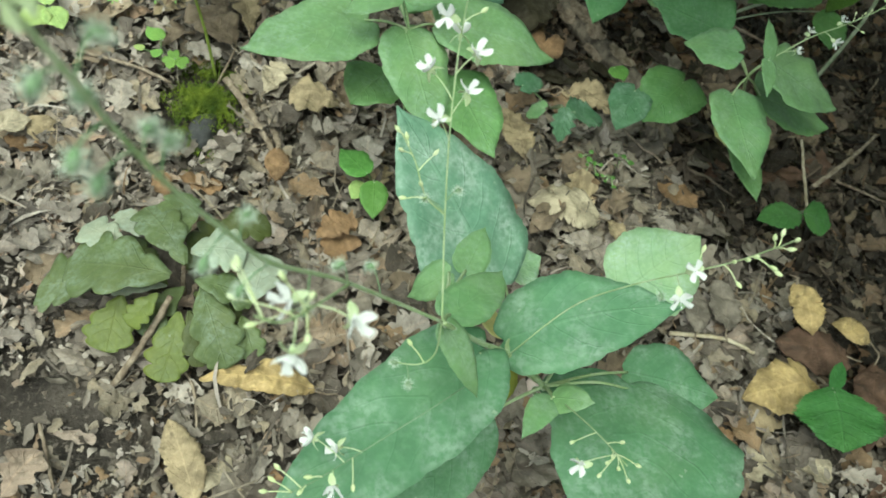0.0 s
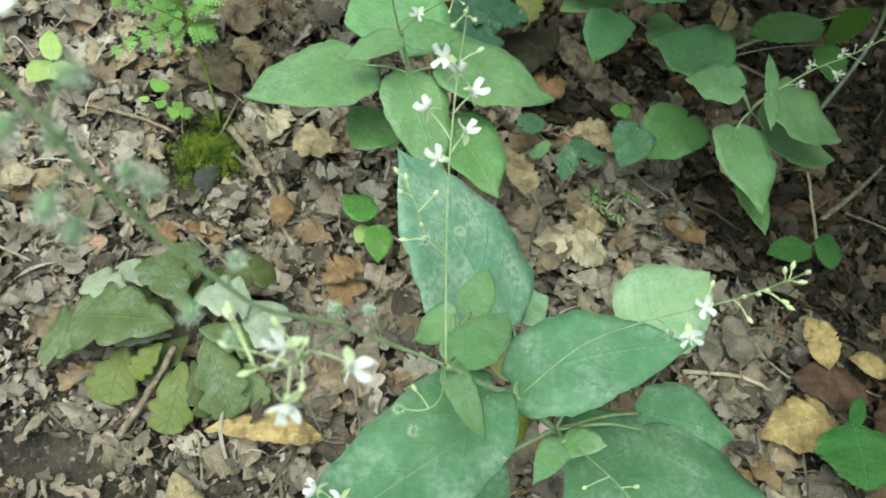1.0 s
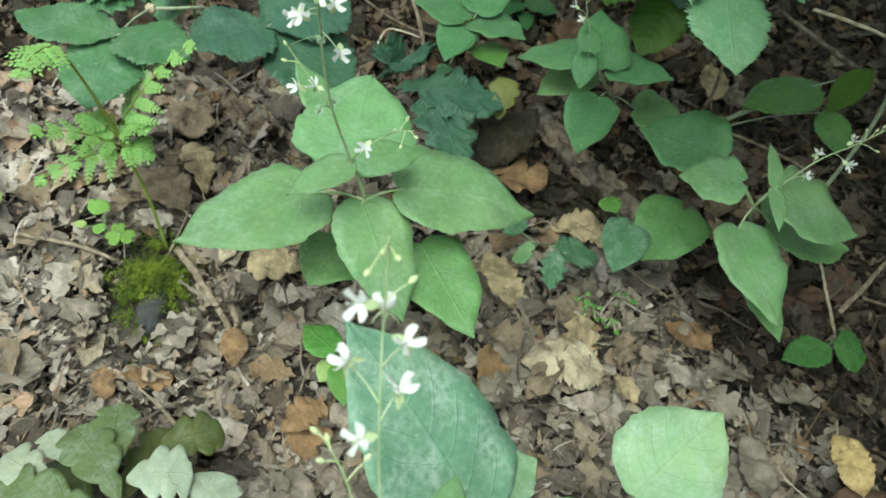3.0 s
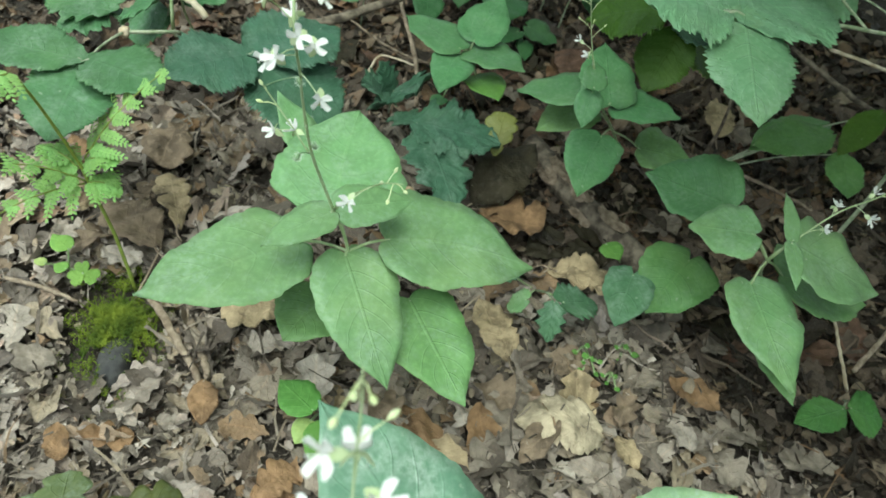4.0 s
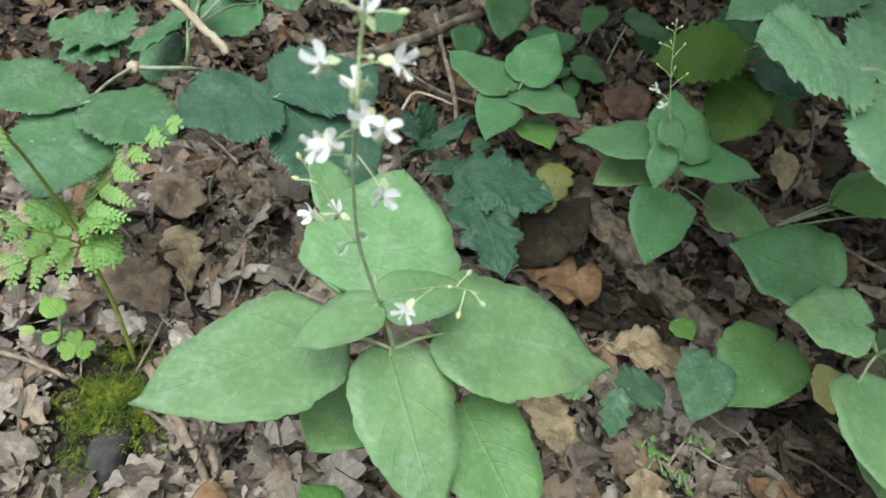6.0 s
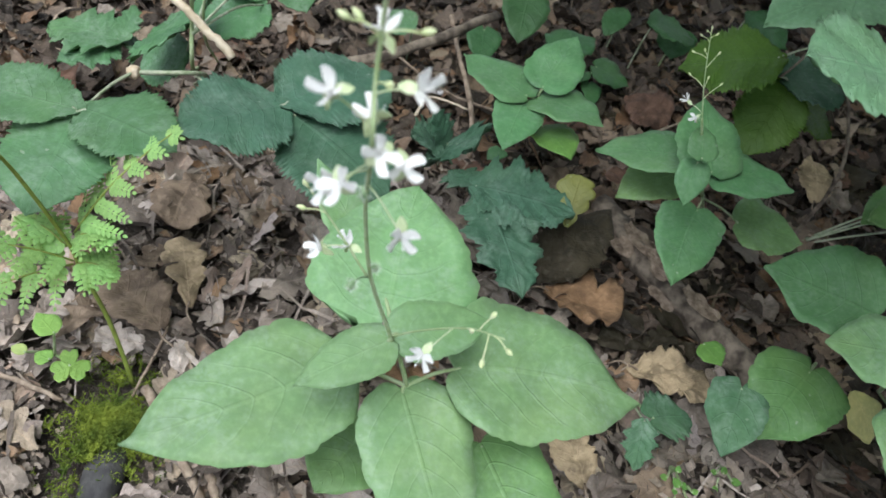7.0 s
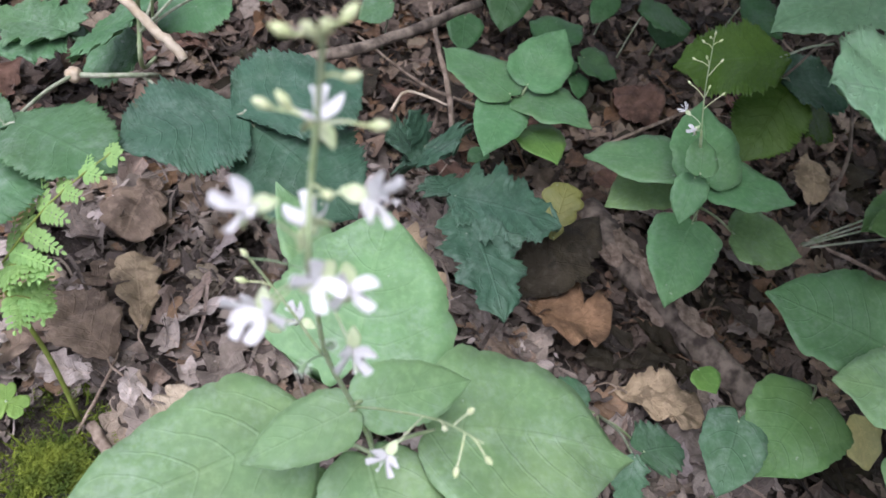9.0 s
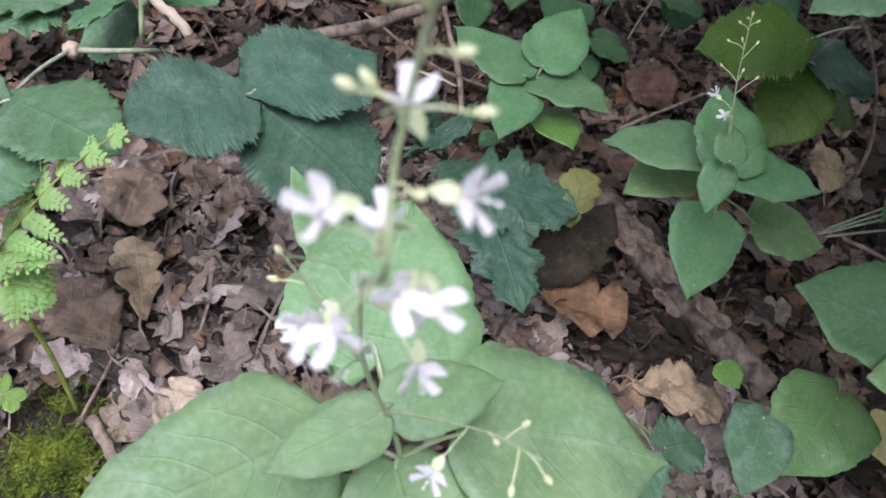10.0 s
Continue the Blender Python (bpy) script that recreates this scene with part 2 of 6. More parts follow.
m_litter = litter_material("dry leaf litter", [(0.0, (0.042, 0.034, 0.028)), (0.14, (0.090, 0.072, 0.059)), (0.30, (0.158, 0.130, 0.108)), (0.46, (0.225, 0.192, 0.161)), (0.58, (0.27, 0.217, 0.154)),
                                               (0.70, (0.312, 0.270, 0.234)), (0.79, (0.23, 0.150, 0.086)), (0.88, (0.328, 0.278, 0.252)), (1.0, (0.44, 0.386, 0.334))])
# damp litter of the bank, its browns darkened to put the shade in
m_litter_damp_shade = litter_material("damp rotting leaf litter", [(0.0, (0.013, 0.010, 0.007)), (0.28, (0.034, 0.025, 0.018)), (0.52, (0.078, 0.057, 0.042)), (0.74, (0.135, 0.103, 0.077)),
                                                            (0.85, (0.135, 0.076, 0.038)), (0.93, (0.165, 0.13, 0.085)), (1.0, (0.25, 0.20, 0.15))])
m_litter_path = litter_material("crushed pale leaf litter", [(0.0, (0.080, 0.066, 0.058)), (0.15, (0.150, 0.125, 0.108)), (0.34, (0.245, 0.208, 0.180)), (0.52, (0.325, 0.280, 0.245)), (0.62, (0.32, 0.245, 0.165)),
                                                            (0.74, (0.400, 0.345, 0.305)), (0.82, (0.30, 0.19, 0.125)), (0.92, (0.42, 0.365, 0.325)), (1.0, (0.50, 0.44, 0.39))])
m_soil = soil_material()


# ---- builders ----
def mesh_of(name, verts, faces, mat, uvs=None, smooth=True):
    me = bpy.data.meshes.new(name)
    if isinstance(verts, np.ndarray):
        me.from_pydata(verts.tolist(), [], faces.tolist())
    else:
        me.from_pydata([tuple(v) for v in verts], [], [tuple(f) for f in faces])
    me.materials.append(mat)
    if uvs is not None:
        layer = me.uv_layers.new(name="UVMap")
        idx = np.empty(len(me.loops), dtype=np.int64)
        me.loops.foreach_get("vertex_index", idx)
        layer.data.foreach_set("uv", np.asarray(uvs, dtype=np.float32)[idx].ravel())
    if smooth:
        me.polygons.foreach_set("use_smooth", [True] * len(me.polygons))
    me.update()
    return me


def thing(name, place, label, category, group=""):
    ob = new(name)
    ob.location, ob.empty_display_size = place, 0.01
    return tagged(ob, label, category, group)


def part(name, me, parent, place=None, label=""):
    ob = new(name, me)
    ob.parent = parent
    if place is not None:
        ob.matrix_basis = place
    return tagged(ob, label)


def origin(ob):
    """Where the top-level thing of ob stands."""
    while ob.parent:
        ob = ob.parent
    return np.array(ob.location)


def smooth_line(points, steps=6):
    p = np.array(points, dtype=float)
    if len(p) < 3:
        return np.array([p[0] + (p[1] - p[0]) * k / steps for k in range(steps + 1)])
    q = np.vstack([2 * p[0] - p[1], p, 2 * p[-1] - p[-2]])
    line = []
    for i in range(1, len(q) - 2):
        for k in range(steps):
            t = k / steps
            line.append(0.5 * (2 * q[i] + (q[i + 1] - q[i - 1]) * t + (2 * q[i - 1] - 5 * q[i] + 4 * q[i + 1] - q[i + 2]) * t * t
                               + (3 * q[i] - q[i - 1] - 3 * q[i + 1] + q[i + 2]) * t ** 3))
    return np.array(line + [p[-1]])


def tube(line, r0, r1, sides=7, knots=0.0, seed=0):
    line = np.array(line, dtype=float)
    rng = np.random.default_rng(seed)
    n = len(line)
    verts, faces = [], []
    tang = np.gradient(line, axis=0)
    tang /= np.linalg.norm(tang, axis=1)[:, None] + 1e-12
    ref = np.array([0.31, 0.87, 0.38])
    for i in range(n):
        a = np.cross(tang[i], ref)
        a /= np.linalg.norm(a) + 1e-9
        b = np.cross(tang[i], a)
        r = r0 + (r1 - r0) * i / max(1, n - 1)
        for k in range(sides):
            w = 2 * math.pi * k / sides
            rr = r * (1 + knots * rng.uniform(-1, 1))
            verts.append(line[i] + rr * (a * math.cos(w) + b * math.sin(w)))
    for i in range(n - 1):
        for k in range(sides):
            k2 = (k + 1) % sides
            faces.append((i * sides + k, i * sides + k2, (i + 1) * sides + k2, (i + 1) * sides + k))
    faces.append(tuple(range(sides))[::-1])
    faces.append(tuple((n - 1) * sides + k for k in range(sides)))
    return verts, faces


def merged(*pieces):
    verts, faces = [], []
    for v, f in pieces:
        k = len(verts)
        verts += [tuple(x) for x in v]
        faces += [tuple(i + k for i in g) for g in f]
    return verts, faces


PROFILES = {
    "nightshade": ((0, .48), (.03, .70), (.08, .88), (.17, .98), (.28, 1), (.43, .96), (.6, .81), (.74, .58), (.85, .33), (.93, .13), (1, 0)),
    "heart": ((0, .34), (.02, .60), (.05, .79), (.10, .92), (.18, .99), (.27, 1), (.42, .95), (.58, .81), (.74, .57), (.87, .30), (.95, .11), (1, 0)),
    "round": ((0, .28), (.03, .48), (.07, .66), (.14, .83), (.25, .96), (.4, 1), (.55, .92), (.7, .70), (.85, .37), (1, 0)),
    "oval": ((0, .10), (.1, .52), (.25, .88), (.42, 1), (.58, .95), (.75, .70), (.88, .40), (.95, .2), (1, 0)),
    "bramble": ((0, .14), (.04, .36), (.12, .66), (.24, .90), (.38, 1), (.52, .98), (.66, .85), (.79, .60), (.9, .30), (.96, .12), (1, 0)),
    "oak": ((0, .10), (.1, .30), (.25, .62), (.42, .84), (.6, 1), (.75, .99), (.88, .84), (.95, .62), (.985, .38), (1, .10)),
    "jagged": ((0, .22), (.06, .55), (.18, .86), (.34, 1), (.5, .96), (.66, .80), (.8, .56), (.9, .34), (.96, .16), (1, 0)),
    "lobed": ((0, .5), (.06, .8), (.2, 1), (.4, .98), (.6, .88), (.8, .66), (.93, .4), (1, .1)),
    "clover": ((0, .20), (.15, .58), (.35, .88), (.55, 1), (.75, 1), (.9, .82), (1, .50)),
}
HOLLOW = {"nightshade": 0.05, "heart": 0.13, "round": 0.03, "bramble": 0.07, "lobed": 0.2, "jagged": 0.05}


def blade(shape, length, width, seed, bow=0.07, fold=0.12, thick=0.00028, crumple=0.0):
    """A leaf blade along x with its base at the origin and its tip at (length, 0, 0), a keel along the midrib, wavy and toothed edges, and two skins."""
    rng = np.random.default_rng(seed)
    rows, cols = (88, 12) if shape == "bramble" else (60, 12) if shape == "jagged" else (48, 10) if shape == "oak" else (42, 8) if length > 0.02 else (20, 8)
    pr = np.array(PROFILES[shape])
    s = np.linspace(0, 1, rows + 1) ** 1.15
    w = np.interp(s, pr[:, 0], pr[:, 1])
    k = np.array([0.25, 0.5, 0.25])
    w[1:-1] = np.convolve(w, k, "valid")
    left, right = w.copy(), w.copy()
    for side in (left, right):
        ph = rng.uniform(0, 6.28)
        if shape == "bramble":
            saw = np.array([-0.038, 0.010, 0.064])[np.arange(rows + 1) % 3] * rng.uniform(0.4, 1.4, rows + 1) + 0.022 * np.sin(np.arange(rows + 1) * 0.52 + ph)
            side *= 1 + saw * (s < 0.97) * (s > 0.04) + 0.03 * np.sin(s * 9 + ph)
        elif shape == "oak":
            lobes = 0.5 + 0.5 * np.cos(2 * math.pi * (s ** 1.15 * (3.3 + 0.25 * math.cos(ph)) + 0.13 * math.sin(ph) - 0.2 + 0.05 * np.sin(s * 9 + ph)))
            depth = 0.36 + 0.14 * np.sin(s * 8 + 2 * ph)
            side *= 1.06 - depth + depth * lobes ** 0.36
        elif shape == "jagged":
            lobes = np.abs((s * 4.3 + ph) % 1.0 - 0.5) * 2
            saw = np.array([-0.05, 0.0, 0.08])[np.arange(rows + 1) % 3] * rng.uniform(0.4, 1.4, rows + 1)
            side *= 0.66 + 0.40 * lobes + saw * (s < 0.97) * (s > 0.04)
        elif shape == "lobed":
            side *= 1 + 0.09 * np.cos(s * 2 * math.pi * 6 + ph)
        elif shape in ("nightshade", "heart", "round"):
            side *= 1 + 0.020 * np.sin(s * 34 + ph) + 0.025 * np.sin(s * 11 + ph * 2) - rng.uniform(0.0, 0.035, rows + 1) * (np.arange(rows + 1) % 3 == 0)
        elif shape == "oval" and length > 0.03:
            side *= 1 + 0.07 * np.sin(s * 7 + ph) + 0.05 * np.sin(s * 23 + 2 * ph) + rng.normal(0, 0.04, rows + 1) - 0.18 * np.exp(-((s - 0.3 - 0.06 * ph) / 0.03) ** 2)
        else:
            side *= 1 + 0.03 * np.sin(s * 17 + ph)
    hollow = HOLLOW.get(shape, 0.0)
    tv = np.linspace(-1, 1, cols + 1)
    ph = rng.uniform(0, 6.28, 4)
    sweep = rng.uniform(-0.035, 0.035) * length
    verts, uvs = [], []
    for i in range(rows + 1):
        for v in tv:
            half = (left[i] if v < 0 else right[i]) * width / 2
            x = length * (s[i] - hollow * math.sin(math.pi * 0.86 * abs(v)) * (1 - s[i]) ** 3 + 0.05 * abs(v) * s[i] * (1 - s[i]))
            if shape == "clover":
                x *= 1 - 0.16 * math.exp(-(v / 0.33) ** 2) * s[i]
            y = v * half + sweep * 4 * s[i] * (1 - s[i])
            z = bow * length * 4 * s[i] * (1 - s[i]) - 0.25 * bow * length * v * v
            z += fold * abs(y) * (1 - 0.5 * s[i]) - fold * 0.25 * width * math.sin(math.pi * min(1, s[i]))
            z += width * 0.020 * abs(v) * math.sin(s[i] * 13 + ph[0 if v < 0 else 1])
            z += width * 0.012 * math.sin(s[i] * 19 - abs(v) * 5 + ph[2]) * abs(v) ** 0.5
            if shape == "jagged":
                z += width * 0.022 * min(1, 2.5 * abs(v)) * math.cos(6.283 * 5 * (s[i] - 0.35 * abs(v) ** 1.2))
            if shape == "bramble":
                z += width * 0.013 * min(1, 2.5 * abs(v)) * math.cos(6.283 * 9 * (s[i] - 0.30 * abs(v) ** 1.25))
            if crumple:
                q = Vector((x / length * 4 + seed, y / length * 4, seed * 1.7))
                z += crumple * (noise.noise(q) + 0.5 * noise.noise(q * 2.3) + 0.22 * noise.noise(q * 5.1))
                y *= 1 + 0.10 * noise.noise(q * 1.7)
            verts.append((x, y, z))
            uvs.append((s[i], 0.5 + 0.5 * v))
    n = len(verts)
    faces = []
    c = cols + 1
    for i in range(rows):
        for j in range(cols):
            a = i * c + j
            faces.append((a, a + 1, a + c + 1, a + c))
    low = [(x, y, z - thick) for x, y, z in verts]
    faces += [tuple(n + i for i in f[::-1]) for f in faces]
    rim = [j for j in range(c)] + [i * c + cols for i in range(1, rows + 1)] + [rows * c + j for j in range(cols - 1, -1, -1)] + [i * c for i in range(rows - 1, 0, -1)]
    for a, b in zip(rim, rim[1:] + rim[:1]):
        faces.append((b, a, a + n, b + n))
    return verts + low, faces, uvs + uvs


leaf_count = [0]


def leaf(plant, shape, mat, base, tip, width, foot=None, roll=0, bow=None, fold=None):
    """A leaf of a plant from its base to its tip, with its stalk from foot."""
    leaf_count[0] += 1
    seed = leaf_count[0]
    rng = np.random.default_rng(seed + 900)
    base, tip, at = np.array(base), np.array(tip), origin(plant)
    a = tip - base
    length = np.linalg.norm(a)
    a /= length
    side = np.cross((0, 0, 1), a)
    side /= np.linalg.norm(side)
    up = np.cross(a, side)
    r = radians(roll)
    side, up = side * math.cos(r) + up * math.sin(r), up * math.cos(r) - side * math.sin(r)
    dead = "dead" in mat.name
    if bow is None:
        bow = rng.uniform(0.03, 0.075) if not dead else rng.uniform(0.04, 0.16)
    if fold is None:
        fold = rng.uniform(0.05, 0.16) if not dead else rng.uniform(-0.1, 0.45)
    v, f, uv = blade(shape, length, width, seed, bow, fold, crumple=0.085 * length if dead else 0.0)
    v = [base - at + a * x + side * y + up * z for x, y, z in v]
    ob = part("leaf" if plant.name[:4] != "dead" else "blade", mesh_of("leaf", v, f, mat, uv), plant)
    stem = m_cane if shape in ("bramble", "jagged") else m_stem
    if foot is not None:
        foot = np.array(foot)
        mid = foot * 0.45 + base * 0.55 + np.array((0, 0, 0.06 * np.linalg.norm(base - foot)))
        tv, tf = tube(smooth_line([foot, mid, base + a * length * 0.03 + up * 0.0002], 5) - at, 0.0008, 0.0006, 6)
        part("leaf_stalk", mesh_of("leaf_stalk", tv, tf, stem), ob)
    elif dead:
        tv, tf = tube(smooth_line([base + a * length * 0.05, base - a * length * 0.08 + side * 0.002, base - a * length * 0.2 - (0, 0, 0.003)], 4) - at, 0.0007, 0.0005, 5)
        part("leaf_stalk", mesh_of("leaf_stalk", tv, tf, m_twig), ob)
    return ob


def sprout(plant, top, foot):
    """A tiny sprout: four small round leaves on threads."""
    rng = np.random.default_rng(int(abs(top[0] + top[1]) * 1e5))
    turn = rng.uniform(0, 6.28)
    for k in range(4):
        a = turn + 1.6 * k + rng.uniform(-0.3, 0.3)
        c = np.array(top) + (0.0045 * math.cos(a), 0.0045 * math.sin(a), rng.uniform(-0.002, 0.003))
        reach = rng.uniform(0.0032, 0.0052)
        leaf(plant, "round", m_leaf_bright, c, c + (reach * math.cos(a), reach * math.sin(a), 0.0006), reach * rng.uniform(0.75, 1.0), foot=foot)


last_stalk = []


def stalk(plant, name, points, r0, r1, mat):
    thick = r0 > 0.006
    line = smooth_line(points, 22 if thick else 7)
    last_stalk[:] = [line]
    rough = 0.22 if mat.name in ("rotten bark", "dry twig") else 0.10 if mat.name == "straw" else 0.0
    if rough:
        line = line + np.random.default_rng(len(line)).normal(0, r0 * (0.02 if thick else 0.12), line.shape)
    v, f = tube(line - origin(plant), r0, r1, 26 if thick else 10 if r0 > 0.002 else 7, 0.0 if thick else rough, len(points))
    if thick:
        for i, p in enumerate(v):
            q = Vector(p) * 60
            c = Vector(line[min(i // 26, len(line) - 1)] - origin(plant))
            ridge = 0.16 * noise.noise(Vector((q.x + q.y, 5.0 * (i % 26) / 26, q.z)) * 1.1) + 0.22 * noise.noise(q * 2.0) + 0.10 * noise.noise(q * 6.0)
            v[i] = c + (Vector(p) - c) * (1 + ridge)
    ob = part(name, mesh_of(name, v, f, mat), plant)
    if name in ("raceme", "stem") and mat is m_stem and r0 > 0.00045:
        part("hairs", mesh_of("hairs", *fuzz(line - origin(plant), r0, r1, len(v)), m_hair, smooth=False), ob)
    return ob


def bark_strips(plant, count, seed):
    """Loose strips of bark on the branch built last."""
    rng = np.random.default_rng(seed)
    line, at = last_stalk[0], origin(plant)
    for _ in range(count):
        i0 = int(rng.integers(2, len(line) - 16))
        n, a0, span = int(rng.integers(6, 14)), rng.uniform(0.0, 3.1), rng.uniform(0.5, 1.1)
        v, f = [], []
        for i in range(n + 1):
            p = line[i0 + i]
            along = line[i0 + i + 1] - p
            side = np.cross(along, (0, 0, 1))
            side /= np.linalg.norm(side)
            taper = 0.35 + 0.65 * math.sin(math.pi * (i + 0.5) / (n + 1))
            for j in range(6):
                w = a0 + span * taper * (j / 5 - 0.5)
                r = 0.0108 + 0.0012 * math.sin(3 * j + i) + rng.uniform(0, 0.0008) + (0.0012 if j in (0, 5) else 0)
                v.append(p - at + side * r * math.cos(w) + np.array((0, 0, r * math.sin(w))))
        f = [(i * 6 + j, i * 6 + j + 1, i * 6 + j + 7, i * 6 + j + 6) for i in range(n) for j in range(5)]
        part("bark_strip", mesh_of("bark_strip", v, f, m_twig), plant)


def fuzz(line, r0, r1, seed):
    """Short fine hairs standing off a stem."""
    rng = np.random.default_rng(seed)
    steps = np.linalg.norm(np.diff(line, axis=0), axis=1)
    v, f = [], []
    for i, step in enumerate(steps):
        along = (line[i + 1] - line[i]) / (step + 1e-9)
        r = r0 + (r1 - r0) * i / len(steps)
        for _ in range(int(step / 0.00022)):
            d = rng.normal(0, 1, 3)
            d -= along * (d @ along)
            d /= np.linalg.norm(d) + 1e-9
            p = line[i] + along * step * rng.random() + d * r * 0.9
            a = np.cross(d, along) * 0.00005
            k = len(v)
            v += [p + a, p - a, p + along * 0.00007, p + d * rng.uniform(0.25, 0.75) * min(0.0009, 0.0003 + 0.6 * r)]
            f += [(k, k + 1, k + 3), (k + 1, k + 2, k + 3), (k + 2, k, k + 3)]
    return v, f


def egg(length, radius, blunt=0.5, rings=9, sides=10):
    """A spindle along z from the origin."""
    v, f = [], []
    for i in range(rings + 1):
        t = i / rings
        r = radius * math.sin(math.pi * min(max(t, 0.02), 0.98)) ** 0.75 * (1 + 0.35 * (blunt - 0.5) * (t - 0.5) * 4)
        for k in range(sides):
            w = 2 * math.pi * k / sides
            v.append((r * math.cos(w), r * math.sin(w), length * t))
    for i in range(rings):
        for k in range(sides):
            k2 = (k + 1) % sides
            f.append((i * sides + k, i * sides + k2, (i + 1) * sides + k2, (i + 1) * sides + k))
    f.append(tuple(range(sides))[::-1])
    f.append(tuple(rings * sides + k for k in range(sides)))
    return v, f


def bristles(length, radius, count, reach, seed):
    rng = np.random.default_rng(seed)
    v, f = [], []
    for _ in range(count):
        t, w = rng.uniform(0.08, 0.95), rng.uniform(0, 6.283)
        r = radius * math.sin(math.pi * t) ** 0.75
        p = np.array((r * math.cos(w), r * math.sin(w), length * t))
        d = np.array((math.cos(w), math.sin(w), (t - 0.45) * 1.6)) + rng.normal(0, 0.12, 3)
        d *= reach * rng.uniform(0.7, 1.1) / np.linalg.norm(d)
        a = np.cross(d, (0.3, 0.2, 0.93))
        a *= 0.000045 / (np.linalg.norm(a) + 1e-9)
        b = np.cross(d, a)
        b *= 0.000045 / (np.linalg.norm(b) + 1e-9)
        k = len(v)
        v += [p + a, p - 0.5 * a + 0.87 * b, p - 0.5 * a - 0.87 * b, p + d]
        f += [(k, k + 1, k + 3), (k + 1, k + 2, k + 3), (k + 2, k, k + 3)]
    return v, f


def petal_mesh():
    """One deeply notched petal, spread along x, its claw at the origin."""
    v, f, rows, cols = [], [], 8, 8
    for i in range(rows + 1):
        s = i / rows
        for j in range(cols + 1):
            t = -1 + 2 * j / cols
            half = 0.0026 * (0.22 + 0.75 * math.sin(math.pi * 0.5 * min(1, s * 1.25)))
            notch = 1 - 0.70 * math.exp(-(t / 0.30) ** 2) * s
            tip = 1 - 0.30 * abs(t) ** 3
            v.append((0.0043 * s * notch * tip, half * t, 0.0010 * s * s + 0.0008 * abs(t) * s))
    c = cols + 1
    for i in range(rows):
        for j in range(cols):
            a = i * c + j
            f.append((a, a + 1, a + c + 1, a + c))
    n = len(v)
    v += [(x, y, z - 0.00012) for x, y, z in v]
    f += [tuple(n + k for k in g[::-1]) for g in f]
    rim = list(range(c)) + [i * c + cols for i in range(1, rows + 1)] + [rows * c + j for j in range(cols - 1, -1, -1)] + [i * c for i in range(rows - 1, 0, -1)]
    f += [(b, a, a + n, b + n) for a, b in zip(rim, rim[1:] + rim[:1])]
    return mesh_of("petal", v, f, m_petal)


def sepal_mesh():
    v, f, uv = blade("oval", 0.0041, 0.0024, 5, 0.12, 0.25, 0.00012)
    return mesh_of("sepal", v, f, m_sepal)


def stamen_mesh():
    stem = tube([(0, 0, 0), (0.0004, 0, 0.0016), (0.0010, 0, 0.0036)], 0.00011, 0.00009, 5)
    e, ef = egg(0.0009, 0.0003, 0.5, 5, 6)
    head = ([(x + 0.0010, y, z + 0.0032) for x, y, z in e], ef)
    return mesh_of("stamen", *merged(stem, head), m_petal)


PETAL, SEPAL, STAMEN = petal_mesh(), sepal_mesh(), stamen_mesh()
OVARY_HAIR = mesh_of("bristles", *bristles(0.0022, 0.0006, 46, 0.0007, 3), m_hair, smooth=False)
BURR_HAIR = mesh_of("bristles", *bristles(0.0034, 0.0009, 130, 0.0017, 4), m_hair, smooth=False)


def frame_along(place, way, spin):
    """A pose whose z points along way."""
    q = Vector(way).to_track_quat("Z", "Y")
    return Matrix.Translation(place) @ q.to_matrix().to_4x4() @ Matrix.Rotation(spin, 4, "Z")


bloom_count = [0]


